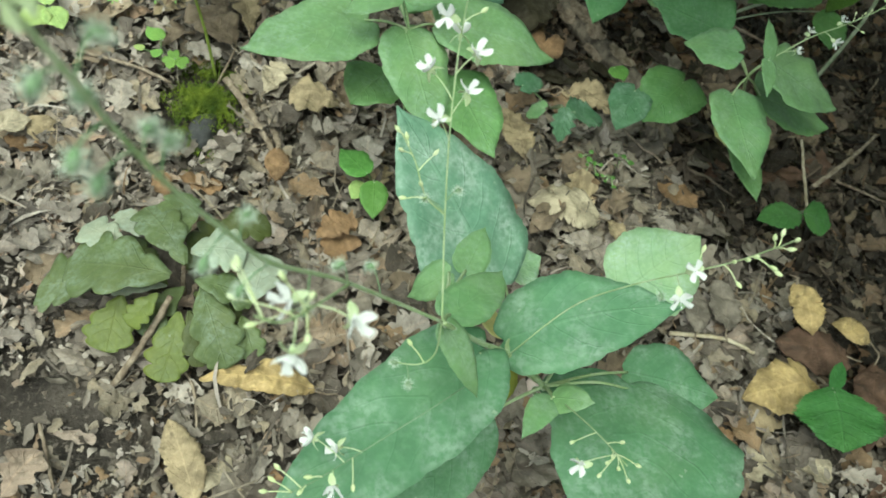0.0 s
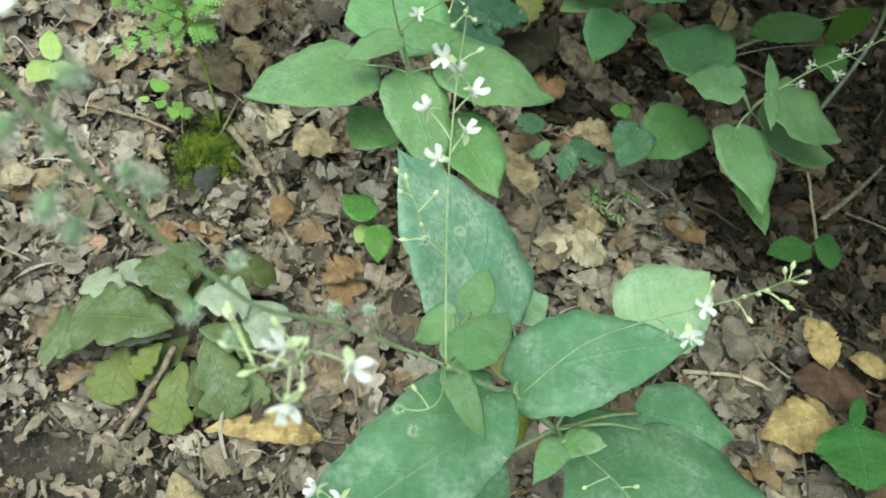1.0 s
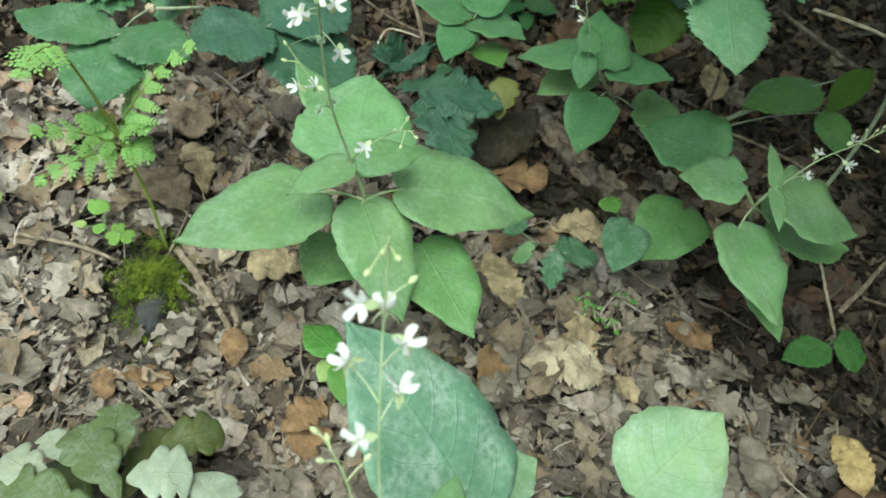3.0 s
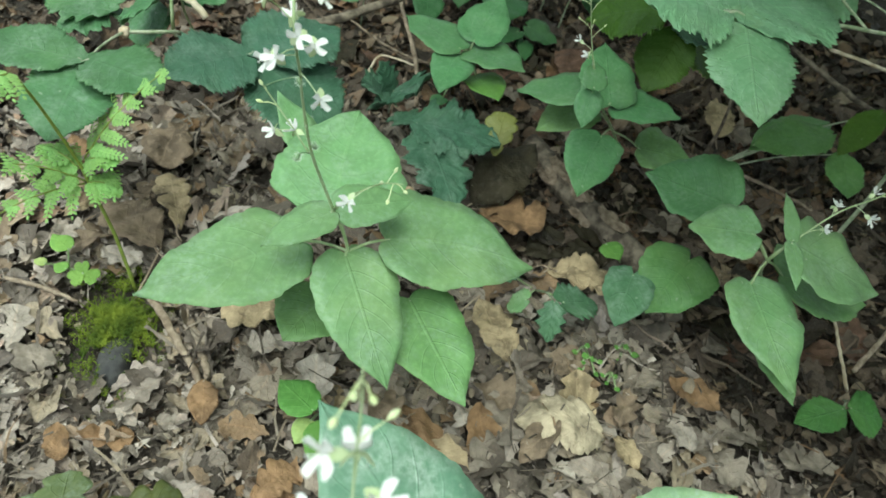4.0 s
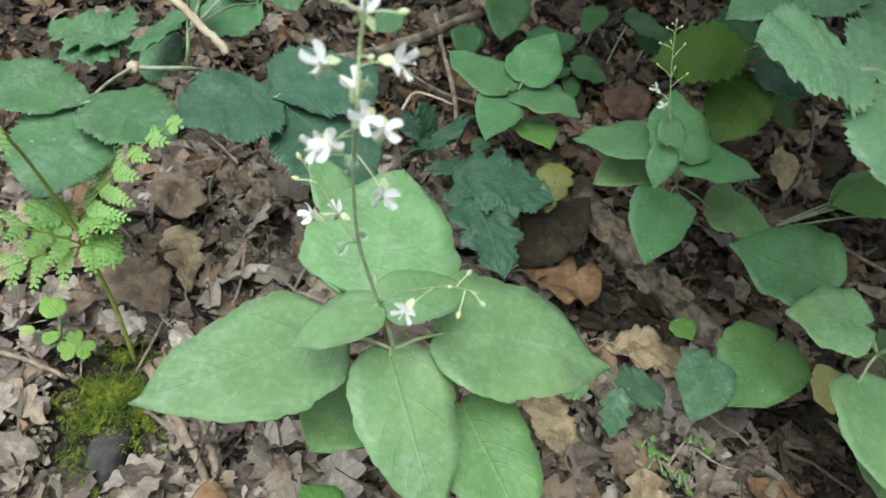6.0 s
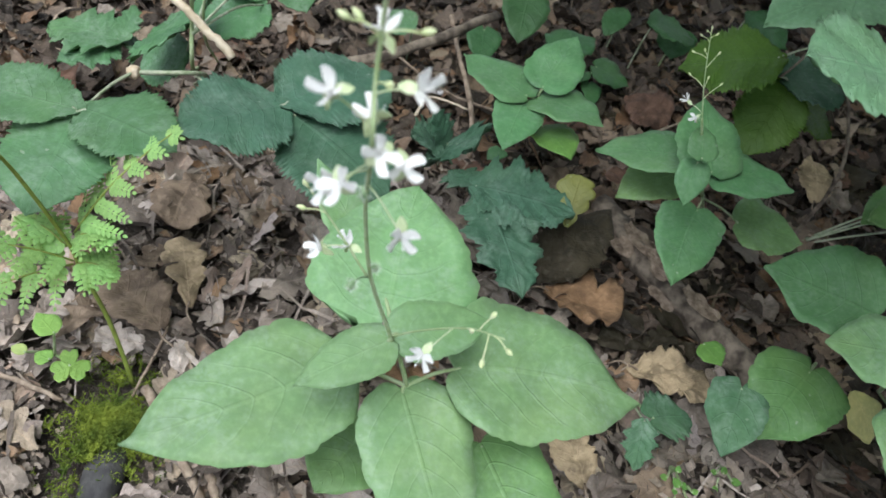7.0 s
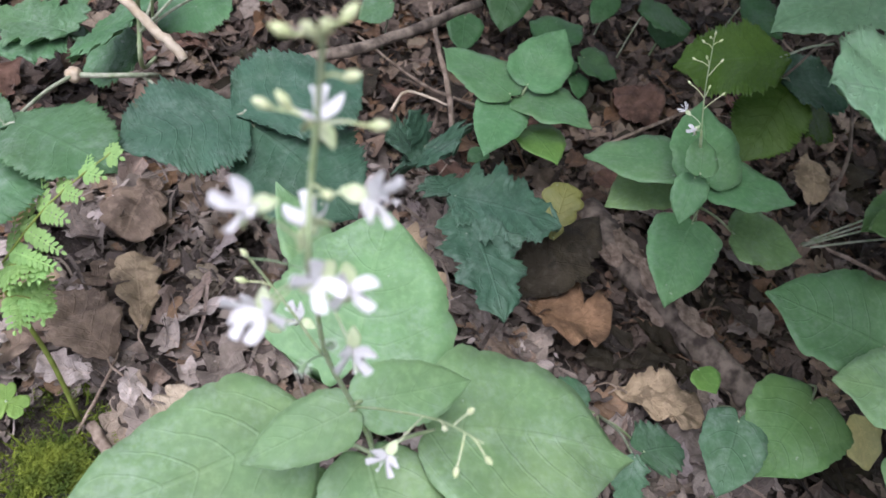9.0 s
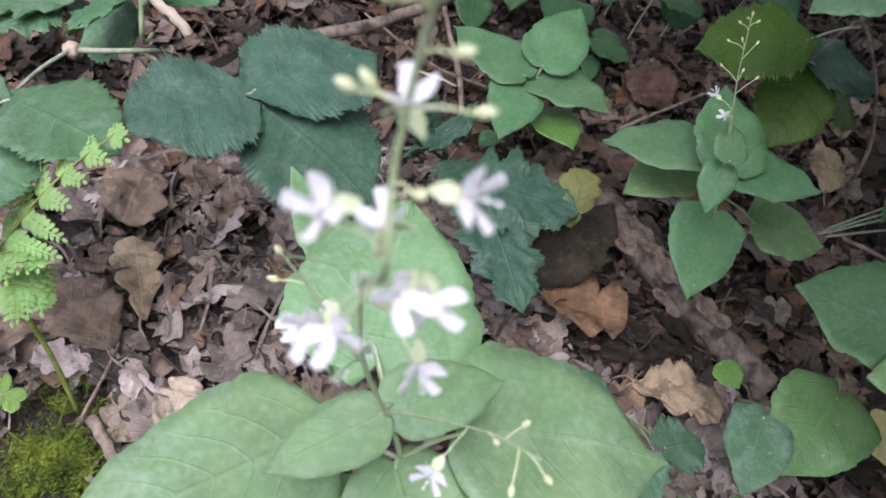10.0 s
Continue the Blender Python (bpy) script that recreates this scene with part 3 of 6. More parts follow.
def bloom(plant, kind, place, size=1.0):
    """A flower, bud or burr of a plant, on a thin stalk from the raceme built last."""
    bloom_count[0] += 1
    rng = np.random.default_rng(bloom_count[0] + 50)
    at, place, line = origin(plant), np.array(place), last_stalk[0]
    d = np.linalg.norm(line - place, axis=1)
    near = line[max(0, int(np.argmin(d)) - (2 if kind != "fruit" else 1))]
    way = place - near
    reach = np.linalg.norm(way)
    if reach < 0.002:
        way = np.array((rng.uniform(-1, 1), rng.uniform(-1, 1), 0.4))
    way = way / np.linalg.norm(way)
    if kind == "fruit":
        way = way * 0.5 + (0, 0, -0.75)
    elif kind == "flower":
        way = way + np.array((-0.1, -0.45, 0.30))
    else:
        way = way + (0, 0, 0.1)
    way /= np.linalg.norm(way)
    spin = rng.uniform(0, 6.28)
    m = frame_along(place - at, way, spin) @ Matrix.Scale(size, 4)
    turn = np.array(m.to_3x3())
    if kind == "flower":
        e, ef = egg(0.0022, 0.0006)
        o = place - way * 0.0034
    elif kind == "bud":
        e, ef = egg(0.0029 * size, 0.00068 * size, 0.6)
        o = place - way * 0.0016
    else:
        e, ef = egg(0.0034, 0.0009, 0.7)
        o = place - way * 0.0017
    body = ([turn @ np.array(p) + o - at for p in e], ef)
    ped = tube(smooth_line([near, near * 0.5 + o * 0.5 + (0, 0, 0.0006), o + way * 0.0002], 4) - at, 0.00022 * size, 0.00018 * size, 5)
    mat = {"flower": m_sepal, "bud": m_bud, "fruit": m_fruit}[kind]
    name = {"flower": "flower", "bud": "flower_bud", "fruit": "burr"}[kind]
    ob = part(name, mesh_of(name, *merged(body, ped), mat), plant)
    hair = Matrix.Translation(o - at) @ m.to_3x3().to_4x4()
    if kind == "flower":
        part("bristles", OVARY_HAIR, ob, hair)
        for k in (0, 1):
            part("petal", PETAL, ob, m @ Matrix.Translation((0, 0, -0.0011)) @ Matrix.Rotation(math.pi * k, 4, "Z") @ Matrix.Rotation(-0.35 + rng.uniform(-0.25, 0.25), 4, "Y"))
            part("sepal", SEPAL, ob, m @ Matrix.Translation((0, 0, -0.0013)) @ Matrix.Rotation(math.pi * (k + 0.5), 4, "Z") @ Matrix.Rotation(0.75, 4, "Y"))
            part("stamen", STAMEN, ob, m @ Matrix.Translation((0, 0, -0.0012)) @ Matrix.Rotation(math.pi * (k + 0.5), 4, "Z"))
    elif kind == "fruit":
        part("bristles", BURR_HAIR, ob, hair)
    return ob


def pinna(fern, base, tip, width):
    """A side frond of a fern: a thin rib with pairs of small lobed leaflets."""
    base, tip, at = np.array(base), np.array(tip), origin(fern)
    a = tip - base
    length = np.linalg.norm(a)
    a /= length
    side = np.cross((0, 0, 1), a)
    side /= np.linalg.norm(side)
    up = np.cross(a, side)
    verts, faces = tube(np.array([base + a * length * k / 8 + up * 0.004 * math.sin(math.pi * k / 8) for k in range(9)]) - at, 0.0005, 0.0003, 6)
    rib = part("frond_rib", mesh_of("frond_rib", verts, faces, m_fernstem), fern)
    pairs = max(5, int(length / 0.0100))
    rng = np.random.default_rng(int(length * 1e5))
    for k in range(pairs):
        t = (k + 0.6) / pairs
        size = (width * 0.60 * (1 - t) ** 0.8 + 0.0026) * rng.uniform(0.85, 1.12)
        for sgn in (-1, 1):
            d = side * sgn * 0.9 + a * rng.uniform(0.35, 0.65) + up * rng.uniform(-0.22, 0.12)
            d /= np.linalg.norm(d)
            s2 = np.cross(up, d)
            s2 /= np.linalg.norm(s2)
            n2 = np.cross(d, s2)
            root = base + a * length * t + up * 0.004 * math.sin(math.pi * t) - at
            vs, fs, us = [], [], []
            lobes = max(2, int(size / 0.0026))
            turn = np.linspace(0, 6.283, 9)[:-1]
            for q in range(lobes + 1):
                u = (q + 0.35) / (lobes + 0.6)
                c = root + d * size * u - n2 * 0.0012 * u * u
                lw = 0.00200 * (1.15 - 0.65 * u) * rng.uniform(0.85, 1.15)
                for sg in (-1, 1) if q < lobes else (0,):
                    kk = len(vs)
                    c2 = c + s2 * sg * lw * 0.9 + d * 0.0007
                    ax, ay = (d + s2 * sg * 1.1), (s2 - d * sg * 0.9)
                    ax, ay = ax / np.linalg.norm(ax), ay / np.linalg.norm(ay)
                    ring = [c2 + ax * lw * 1.05 * math.cos(w) * (1 + 0.10 * math.cos(3 * w)) + ay * lw * 0.68 * math.sin(w) - n2 * 0.0003 * (1 + math.cos(w)) for w in turn]
                    vs += [c2 + n2 * 0.0003] + ring
                    us += [(0.5, 0.56)] + [(0.5 + 0.4 * math.cos(w), 0.5 + 0.4 * math.sin(w)) for w in turn]
                    fs += [(kk, kk + 1 + i, kk + 1 + (i + 1) % 8) for i in range(8)]
            kk = len(vs)
            w = 0.0005
            vs += [root - s2 * w, root + s2 * w, root + d * size * 0.95 + s2 * w * 0.5, root + d * size * 0.95 - s2 * w * 0.5]
            us += [(0.5, 0.5)] * 4
            fs.append((kk, kk + 1, kk + 2, kk + 3))
            part("leaflet", mesh_of("leaflet", vs, fs, m_fern, us), rib)


def knuckle(plant, place, radius):
    """The woody knot where a cane was cut."""
    bm = bmesh.new()
    bmesh.ops.create_icosphere(bm, subdivisions=3, radius=radius)
    for q in bm.verts:
        q.co *= 1 + 0.3 * noise.noise(q.co * 500)
    me = bpy.data.meshes.new("knot")
    bmesh.ops.translate(bm, vec=Vector(place) - plant.location, verts=bm.verts)
    bm.to_mesh(me)
    bm.free()
    me.materials.append(m_straw)
    me.polygons.foreach_set("use_smooth", [True] * len(me.polygons))
    part("knot", me, plant)


# ---- ground ----
def relief(x, y):
    """Height of the soil."""
    p = Vector((x, y, 0.0))
    return 0.010 * noise.noise(p * 7) + 0.006 * noise.noise(p * 23) + 0.003 * noise.noise(p * 70) - 0.008


def ground():
    inner_x, inner_y = np.linspace(-0.5, 0.9, 150), np.linspace(-0.25, 1.35, 170)
    far = np.array((0.3, 1.0, 3.0, 10.0, 40.0, 150.0, 600.0))
    xs = np.concatenate((-0.5 - far[::-1], inner_x, 0.9 + far))
    ys = np.concatenate((-0.25 - far[::-1], inner_y, 1.35 + far))
    verts = [(x, y, relief(x, y)) for y in ys for x in xs]
    n = len(xs)
    faces = [(j * n + i, j * n + i + 1, (j + 1) * n + i + 1, (j + 1) * n + i) for j in range(len(ys) - 1) for i in range(n - 1)]
    tagged(new("ground", mesh_of("ground", verts, faces, m_soil)), "dark crumbly woodland soil under dead leaves", "ground", kind="structure")


ground()

p1 = thing("nightshade_plant", (0.1862, 0.2158, 0.0000), "tall leafy nightshade with big mildewed leaves, white flowers and burrs", "plant", group="nightshade plants")
stalk(p1, "stem", [(0.1862, 0.2158, 0.0000), (0.1634, 0.1921, 0.0600), (0.1464, 0.1651, 0.1200), (0.1225, 0.1630, 0.1480), (0.1038, 0.1518, 0.1750), (0.0814, 0.1350, 0.2150)], 0.00140, 0.00080, m_stem)
leaf(p1, "nightshade", m_leaf_old, (0.1255, 0.2117, 0.1220), (0.0699, 0.2676, 0.1660), 0.0600, foot=(0.1225, 0.1630, 0.1480), bow=0.03, fold=0.04)
leaf(p1, "round", m_leaf_pale, (0.1368, 0.2410, 0.0940), (0.1596, 0.2520, 0.0920), 0.0285, foot=(0.1431, 0.2154, 0.0900))
leaf(p1, "nightshade", m_leaf_dull, (0.1088, 0.1561, 0.1630), (0.0348, 0.0796, 0.1600), 0.0411, foot=(0.1225, 0.1630, 0.1480))
leaf(p1, "nightshade", m_leaf_dull, (0.1240, 0.1565, 0.1000), (0.0786, 0.0932, 0.0900), 0.0313, foot=(0.1464, 0.1651, 0.1200))
leaf(p1, "nightshade", m_leaf_dull, (0.1218, 0.1706, 0.1450), (0.1857, 0.1801, 0.1720), 0.0415, foot=(0.1225, 0.1630, 0.1480))
leaf(p1, "nightshade", m_leaf_dull, (0.1932, 0.1785, 0.1050), (0.1794, 0.0839, 0.1180), 0.0898, foot=(0.1464, 0.1651, 0.1200))
leaf(p1, "round", m_leaf_dull, (0.1956, 0.1883, 0.0980), (0.2409, 0.1791, 0.1000), 0.0409, foot=(0.1464, 0.1651, 0.1200))
leaf(p1, "nightshade", m_leaf, (0.0999, 0.1846, 0.1680), (0.1095, 0.2107, 0.1640), 0.0140, foot=(0.0883, 0.1590, 0.1850))
leaf(p1, "nightshade", m_leaf, (0.0951, 0.1860, 0.1650), (0.0814, 0.1817, 0.1500), 0.0155, foot=(0.0881, 0.1578, 0.1850))
leaf(p1, "nightshade", m_leaf, (0.0886, 0.1516, 0.1900), (0.1158, 0.1903, 0.1650), 0.0180, foot=(0.0814, 0.1350, 0.2150))
leaf(p1, "nightshade", m_leaf, (0.0836, 0.1389, 0.2070), (0.0996, 0.1261, 0.1860), 0.0110, foot=(0.0814, 0.1350, 0.2150))
leaf(p1, "nightshade", m_leaf, (0.1420, 0.1503, 0.1400), (0.1259, 0.1288, 0.1500), 0.0116, foot=(0.1464, 0.1651, 0.1200))
leaf(p1, "nightshade", m_leaf, (0.1425, 0.1508, 0.1400), (0.1556, 0.1460, 0.1500), 0.0136, foot=(0.1464, 0.1651, 0.1200))
leaf(p1, "nightshade", m_leaf_yellow, (0.1353, 0.1898, 0.0900), (0.1392, 0.1716, 0.0750), 0.0191, foot=(0.1464, 0.1651, 0.1200))
leaf(p1, "nightshade", m_leaf_tan, (0.1406, 0.2064, 0.0850), (0.1323, 0.2334, 0.0700), 0.0124, foot=(0.1464, 0.1651, 0.1200))
leaf(p1, "nightshade", m_leaf, (0.1843, 0.2228, 0.0850), (0.1663, 0.2395, 0.0800), 0.0200, foot=(0.1464, 0.1651, 0.1200))
stalk(p1, "raceme", [(0.0814, 0.1350, 0.2150), (0.0788, 0.1597, 0.2280), (0.0753, 0.1744, 0.2480), (0.0741, 0.1939, 0.2640), (0.0737, 0.2020, 0.2770), (0.0729, 0.2032, 0.2850)], 0.00032, 0.00022, m_stem)
bloom(p1, "flower", (0.0702, 0.1739, 0.2570))
bloom(p1, "flower", (0.0663, 0.1902, 0.2600))
bloom(p1, "flower", (0.0786, 0.1895, 0.2690))
bloom(p1, "flower", (0.0742, 0.2007, 0.2660))
bloom(p1, "flower", (0.0680, 0.1937, 0.2750))
bloom(p1, "flower", (0.0790, 0.1860, 0.2580))
bloom(p1, "bud", (0.0796, 0.2033, 0.2720))
bloom(p1, "bud", (0.0690, 0.1936, 0.2850))
bloom(p1, "bud", (0.0747, 0.1978, 0.2850))
bloom(p1, "bud", (0.0716, 0.1963, 0.2880))
bloom(p1, "fruit", (0.0813, 0.1678, 0.2350))
bloom(p1, "fruit", (0.0732, 0.1711, 0.2250))
stalk(p1, "raceme", [(0.0784, 0.1630, 0.2290), (0.0730, 0.1718, 0.2260), (0.0685, 0.1793, 0.2320), (0.0621, 0.1862, 0.2380)], 0.00032, 0.00022, m_stem)
bloom(p1, "bud", (0.0635, 0.1792, 0.2360))
bloom(p1, "bud", (0.0741, 0.1804, 0.2360))
bloom(p1, "bud", (0.0661, 0.1693, 0.2260))
bloom(p1, "bud", (0.0709, 0.1726, 0.2300))
bloom(p1, "bud", (0.0648, 0.1842, 0.2370))
bloom(p1, "bud", (0.0617, 0.1854, 0.2380))
stalk(p1, "raceme", [(0.1225, 0.1630, 0.1480), (0.1372, 0.1691, 0.1780), (0.1477, 0.1647, 0.2030), (0.1593, 0.1581, 0.2260), (0.1652, 0.1547, 0.2380), (0.1686, 0.1507, 0.2520), (0.1687, 0.1476, 0.2600)], 0.00030, 0.00022, m_stem)
bloom(p1, "flower", (0.1524, 0.1464, 0.2260))
bloom(p1, "flower", (0.1564, 0.1543, 0.2310))
bloom(p1, "bud", (0.1601, 0.1628, 0.2320))
bloom(p1, "bud", (0.1638, 0.1532, 0.2400))
bloom(p1, "bud", (0.1671, 0.1487, 0.2350))
bloom(p1, "bud", (0.1671, 0.1516, 0.2460))
bloom(p1, "bud", (0.1666, 0.1515, 0.2560))
bloom(p1, "bud", (0.1689, 0.1528, 0.2570))
bloom(p1, "bud", (0.1718, 0.1489, 0.2550))
bloom(p1, "bud", (0.1709, 0.1476, 0.2470))
bloom(p1, "bud", (0.1736, 0.1474, 0.2450))
bloom(p1, "bud", (0.1684, 0.1467, 0.2620))
bloom(p1, "bud", (0.1656, 0.1516, 0.2440))
bloom(p1, "fruit", (0.1556, 0.1578, 0.2100))
stalk(p1, "raceme", [(0.0814, 0.1350, 0.2150), (0.0647, 0.1275, 0.2350), (0.0481, 0.1151, 0.2620), (0.0343, 0.1017, 0.2860), (0.0274, 0.0961, 0.3020), (0.0207, 0.0912, 0.3180), (0.0155, 0.0872, 0.3340), (0.0128, 0.0848, 0.3440), (0.0104, 0.0840, 0.3500), (0.0078, 0.0840, 0.3540)], 0.00050, 0.00036, m_stem)
bloom(p1, "fruit", (0.0558, 0.1275, 0.2500))
bloom(p1, "fruit", (0.0474, 0.1168, 0.2650))
bloom(p1, "fruit", (0.0301, 0.0999, 0.3020))
bloom(p1, "fruit", (0.0208, 0.0933, 0.3250))
bloom(p1, "fruit", (0.0186, 0.0923, 0.3280))
bloom(p1, "fruit", (0.0135, 0.0807, 0.3340))
bloom(p1, "fruit", (0.0149, 0.0823, 0.3280))
bloom(p1, "fruit", (0.0153, 0.0896, 0.3450))
bloom(p1, "fruit", (0.0134, 0.0868, 0.3380))
bloom(p1, "fruit", (0.0298, 0.0956, 0.2850))
bloom(p1, "fruit", (0.0416, 0.0992, 0.2750))
bloom(p1, "fruit", (0.0253, 0.0887, 0.3030))
bloom(p1, "fruit", (0.0105, 0.0827, 0.3430))
bloom(p1, "flower", (0.0071, 0.0847, 0.3520))
bloom(p1, "flower", (0.0093, 0.0870, 0.3540))
stalk(p1, "raceme", [(0.0509, 0.1170, 0.2580), (0.0436, 0.1005, 0.2750), (0.0379, 0.0911, 0.2840), (0.0332, 0.0893, 0.2880)], 0.00034, 0.00022, m_stem)
bloom(p1, "flower", (0.0513, 0.0948, 0.2800))
bloom(p1, "flower", (0.0376, 0.0982, 0.2790))
bloom(p1, "flower", (0.0401, 0.0867, 0.2780))
bloom(p1, "bud", (0.0366, 0.0999, 0.2850))
bloom(p1, "bud", (0.0424, 0.0960, 0.2860))
bloom(p1, "bud", (0.0318, 0.0961, 0.2720))
bloom(p1, "bud", (0.0283, 0.0972, 0.2800))
bloom(p1, "bud", (0.0280, 0.1007, 0.2850))
bloom(p1, "bud", (0.0427, 0.0904, 0.2800))
bloom(p1, "bud", (0.0284, 0.1013, 0.2860))
stalk(p1, "raceme", [(0.0814, 0.1350, 0.2150), (0.0827, 0.1326, 0.2000), (0.0785, 0.1307, 0.1950), (0.0705, 0.1331, 0.1900)], 0.00030, 0.00025, m_stem)
bloom(p1, "fruit", (0.0718, 0.1329, 0.1900))
bloom(p1, "fruit", (0.0774, 0.1285, 0.1850))
bloom(p1, "bud", (0.0748, 0.1352, 0.2000))
stalk(p1, "raceme", [(0.1225, 0.1630, 0.1480), (0.0946, 0.1324, 0.1720), (0.0655, 0.1086, 0.1760), (0.0526, 0.0975, 0.1800), (0.0435, 0.0912, 0.1820)], 0.00018, 0.00018, m_fruit)
bloom(p1, "flower", (0.0491, 0.1107, 0.1780))
bloom(p1, "flower", (0.0568, 0.1087, 0.1760))
bloom(p1, "flower", (0.0577, 0.0949, 0.1800))
bloom(p1, "bud", (0.0408, 0.0997, 0.1820))
bloom(p1, "bud", (0.0397, 0.0960, 0.1820))
bloom(p1, "bud", (0.0481, 0.0928, 0.1820))
bloom(p1, "bud", (0.0636, 0.0967, 0.1780))
bloom(p1, "bud", (0.0379, 0.0917, 0.1840))
bloom(p1, "bud", (0.0500, 0.0981, 0.1800))
stalk(p1, "raceme", [(0.1464, 0.1651, 0.1200), (0.1462, 0.1296, 0.1650), (0.1486, 0.1090, 0.1850)], 0.00030, 0.00022, m_stem)
bloom(p1, "flower", (0.1316, 0.1067, 0.1870))
bloom(p1, "bud", (0.1347, 0.1190, 0.1750))
bloom(p1, "bud", (0.1494, 0.1179, 0.1820))
bloom(p1, "bud", (0.1387, 0.1050, 0.1850))
bloom(p1, "bud", (0.1446, 0.1070, 0.1870))
bloom(p1, "bud", (0.1469, 0.1030, 0.1880))
bloom(p1, "bud", (0.1514, 0.1086, 0.1870))
bloom(p1, "bud", (0.1419, 0.1093, 0.1850))
bloom(p1, "bud", (0.1445, 0.1117, 0.1840))

p1b = thing("nightshade_seedling", (0.2263, 0.2616, 0.0000), "single pale green heart-shaped leaf on a short stalk", "plant", group="nightshade plants")
leaf(p1b, "round", m_leaf_pale, (0.2061, 0.2411, 0.0820), (0.2501, 0.2750, 0.1000), 0.0527, foot=(0.2263, 0.2616, 0.0000))

p2 = thing("nightshade_plant", (0.0950, 0.3920, 0.0000), "nightshade with broad fresh green leaves and a spike of white flowers", "plant", group="nightshade plants")
stalk(p2, "stem", [(0.0950, 0.3920, 0.0000), (0.0880, 0.3800, 0.0600), (0.0782, 0.3650, 0.1280), (0.0692, 0.3663, 0.1520), (0.0589, 0.3591, 0.1870), (0.0544, 0.3545, 0.2140), (0.0533, 0.3498, 0.2280)], 0.00085, 0.00045, m_stem)
leaf(p2, "nightshade", m_leaf, (0.0560, 0.3742, 0.1220), (-0.0076, 0.3393, 0.1170), 0.0497, foot=(0.0782, 0.3650, 0.1280))
leaf(p2, "nightshade", m_leaf, (0.0943, 0.3747, 0.1280), (0.1667, 0.3770, 0.1160), 0.0571, foot=(0.0782, 0.3650, 0.1280))
leaf(p2, "nightshade", m_leaf, (0.0763, 0.3640, 0.1280), (0.0995, 0.3102, 0.1060), 0.0384, foot=(0.0782, 0.3650, 0.1280))
leaf(p2, "nightshade", m_leaf_under, (0.1084, 0.3596, 0.1060), (0.1343, 0.3099, 0.0980), 0.0409, foot=(0.0880, 0.3800, 0.0600))
leaf(p2, "heart", m_leaf_under, (0.0711, 0.3711, 0.0870), (0.0535, 0.3455, 0.0840), 0.0384, foot=(0.0880, 0.3800, 0.0600))
leaf(p2, "nightshade", m_leaf, (0.0615, 0.4399, 0.1100), (0.0365, 0.4626, 0.1340), 0.0227, foot=(0.0782, 0.3650, 0.1280), bow=0.02, fold=0.02)
leaf(p2, "heart", m_leaf, (0.0706, 0.3968, 0.1220), (0.0788, 0.4586, 0.1320), 0.0636, foot=(0.0782, 0.3650, 0.1280), bow=0.03, fold=0.05)
leaf(p2, "nightshade", m_leaf, (0.0695, 0.3667, 0.1500), (0.0416, 0.3525, 0.1400), 0.0193, foot=(0.0692, 0.3663, 0.1520))
leaf(p2, "nightshade", m_leaf, (0.0703, 0.3690, 0.1500), (0.1040, 0.3826, 0.1460), 0.0205, foot=(0.0692, 0.3663, 0.1520), roll=16, fold=0.05)
stalk(p2, "raceme", [(0.0533, 0.3498, 0.2280), (0.0520, 0.3276, 0.2580), (0.0509, 0.3323, 0.2680), (0.0506, 0.3337, 0.2770), (0.0503, 0.3323, 0.2870), (0.0501, 0.3293, 0.2940)], 0.00050, 0.00035, m_stem)
bloom(p2, "flower", (0.0533, 0.3220, 0.2620))
bloom(p2, "flower", (0.0436, 0.3236, 0.2720))
bloom(p2, "flower", (0.0591, 0.3290, 0.2710))
bloom(p2, "flower", (0.0471, 0.3206, 0.2550))
bloom(p2, "flower", (0.0608, 0.3285, 0.2360))
bloom(p2, "flower", (0.0579, 0.3244, 0.2580))
bloom(p2, "flower", (0.0505, 0.3363, 0.2770))
bloom(p2, "flower", (0.0511, 0.3324, 0.2620))
bloom(p2, "flower", (0.0449, 0.3230, 0.2520))
bloom(p2, "bud", (0.0443, 0.3323, 0.2800))
bloom(p2, "bud", (0.0578, 0.3319, 0.2800))
bloom(p2, "bud", (0.0531, 0.3274, 0.2720))
bloom(p2, "bud", (0.0538, 0.3309, 0.2870))
bloom(p2, "bud", (0.0487, 0.3293, 0.2930))
bloom(p2, "bud", (0.0460, 0.3297, 0.2920))
bloom(p2, "bud", (0.0526, 0.3319, 0.2940))
bloom(p2, "bud", (0.0464, 0.3349, 0.2790))
bloom(p2, "bud", (0.0506, 0.3245, 0.2970))
stalk(p2, "raceme", [(0.0692, 0.3663, 0.1520), (0.0750, 0.3565, 0.1700), (0.0845, 0.3442, 0.1900), (0.0913, 0.3348, 0.2000)], 0.00035, 0.00025, m_stem)
bloom(p2, "flower", (0.0731, 0.3348, 0.1880))
bloom(p2, "bud", (0.0889, 0.3417, 0.2000))
bloom(p2, "bud", (0.0923, 0.3311, 0.2000))
bloom(p2, "bud", (0.0845, 0.3398, 0.1950))
bloom(p2, "bud", (0.0868, 0.3304, 0.1950))
stalk(p2, "raceme", [(0.0581, 0.3590, 0.1870), (0.0477, 0.3636, 0.2000), (0.0386, 0.3658, 0.2120)], 0.00035, 0.00025, m_stem)
bloom(p2, "flower", (0.0437, 0.3595, 0.1960))
bloom(p2, "flower", (0.0509, 0.3633, 0.1950))
bloom(p2, "bud", (0.0386, 0.3637, 0.2050))
bloom(p2, "bud", (0.0389, 0.3653, 0.2120))
bloom(p2, "fruit", (0.0539, 0.3533, 0.1900))
bloom(p2, "fruit", (0.0594, 0.3600, 0.1900))
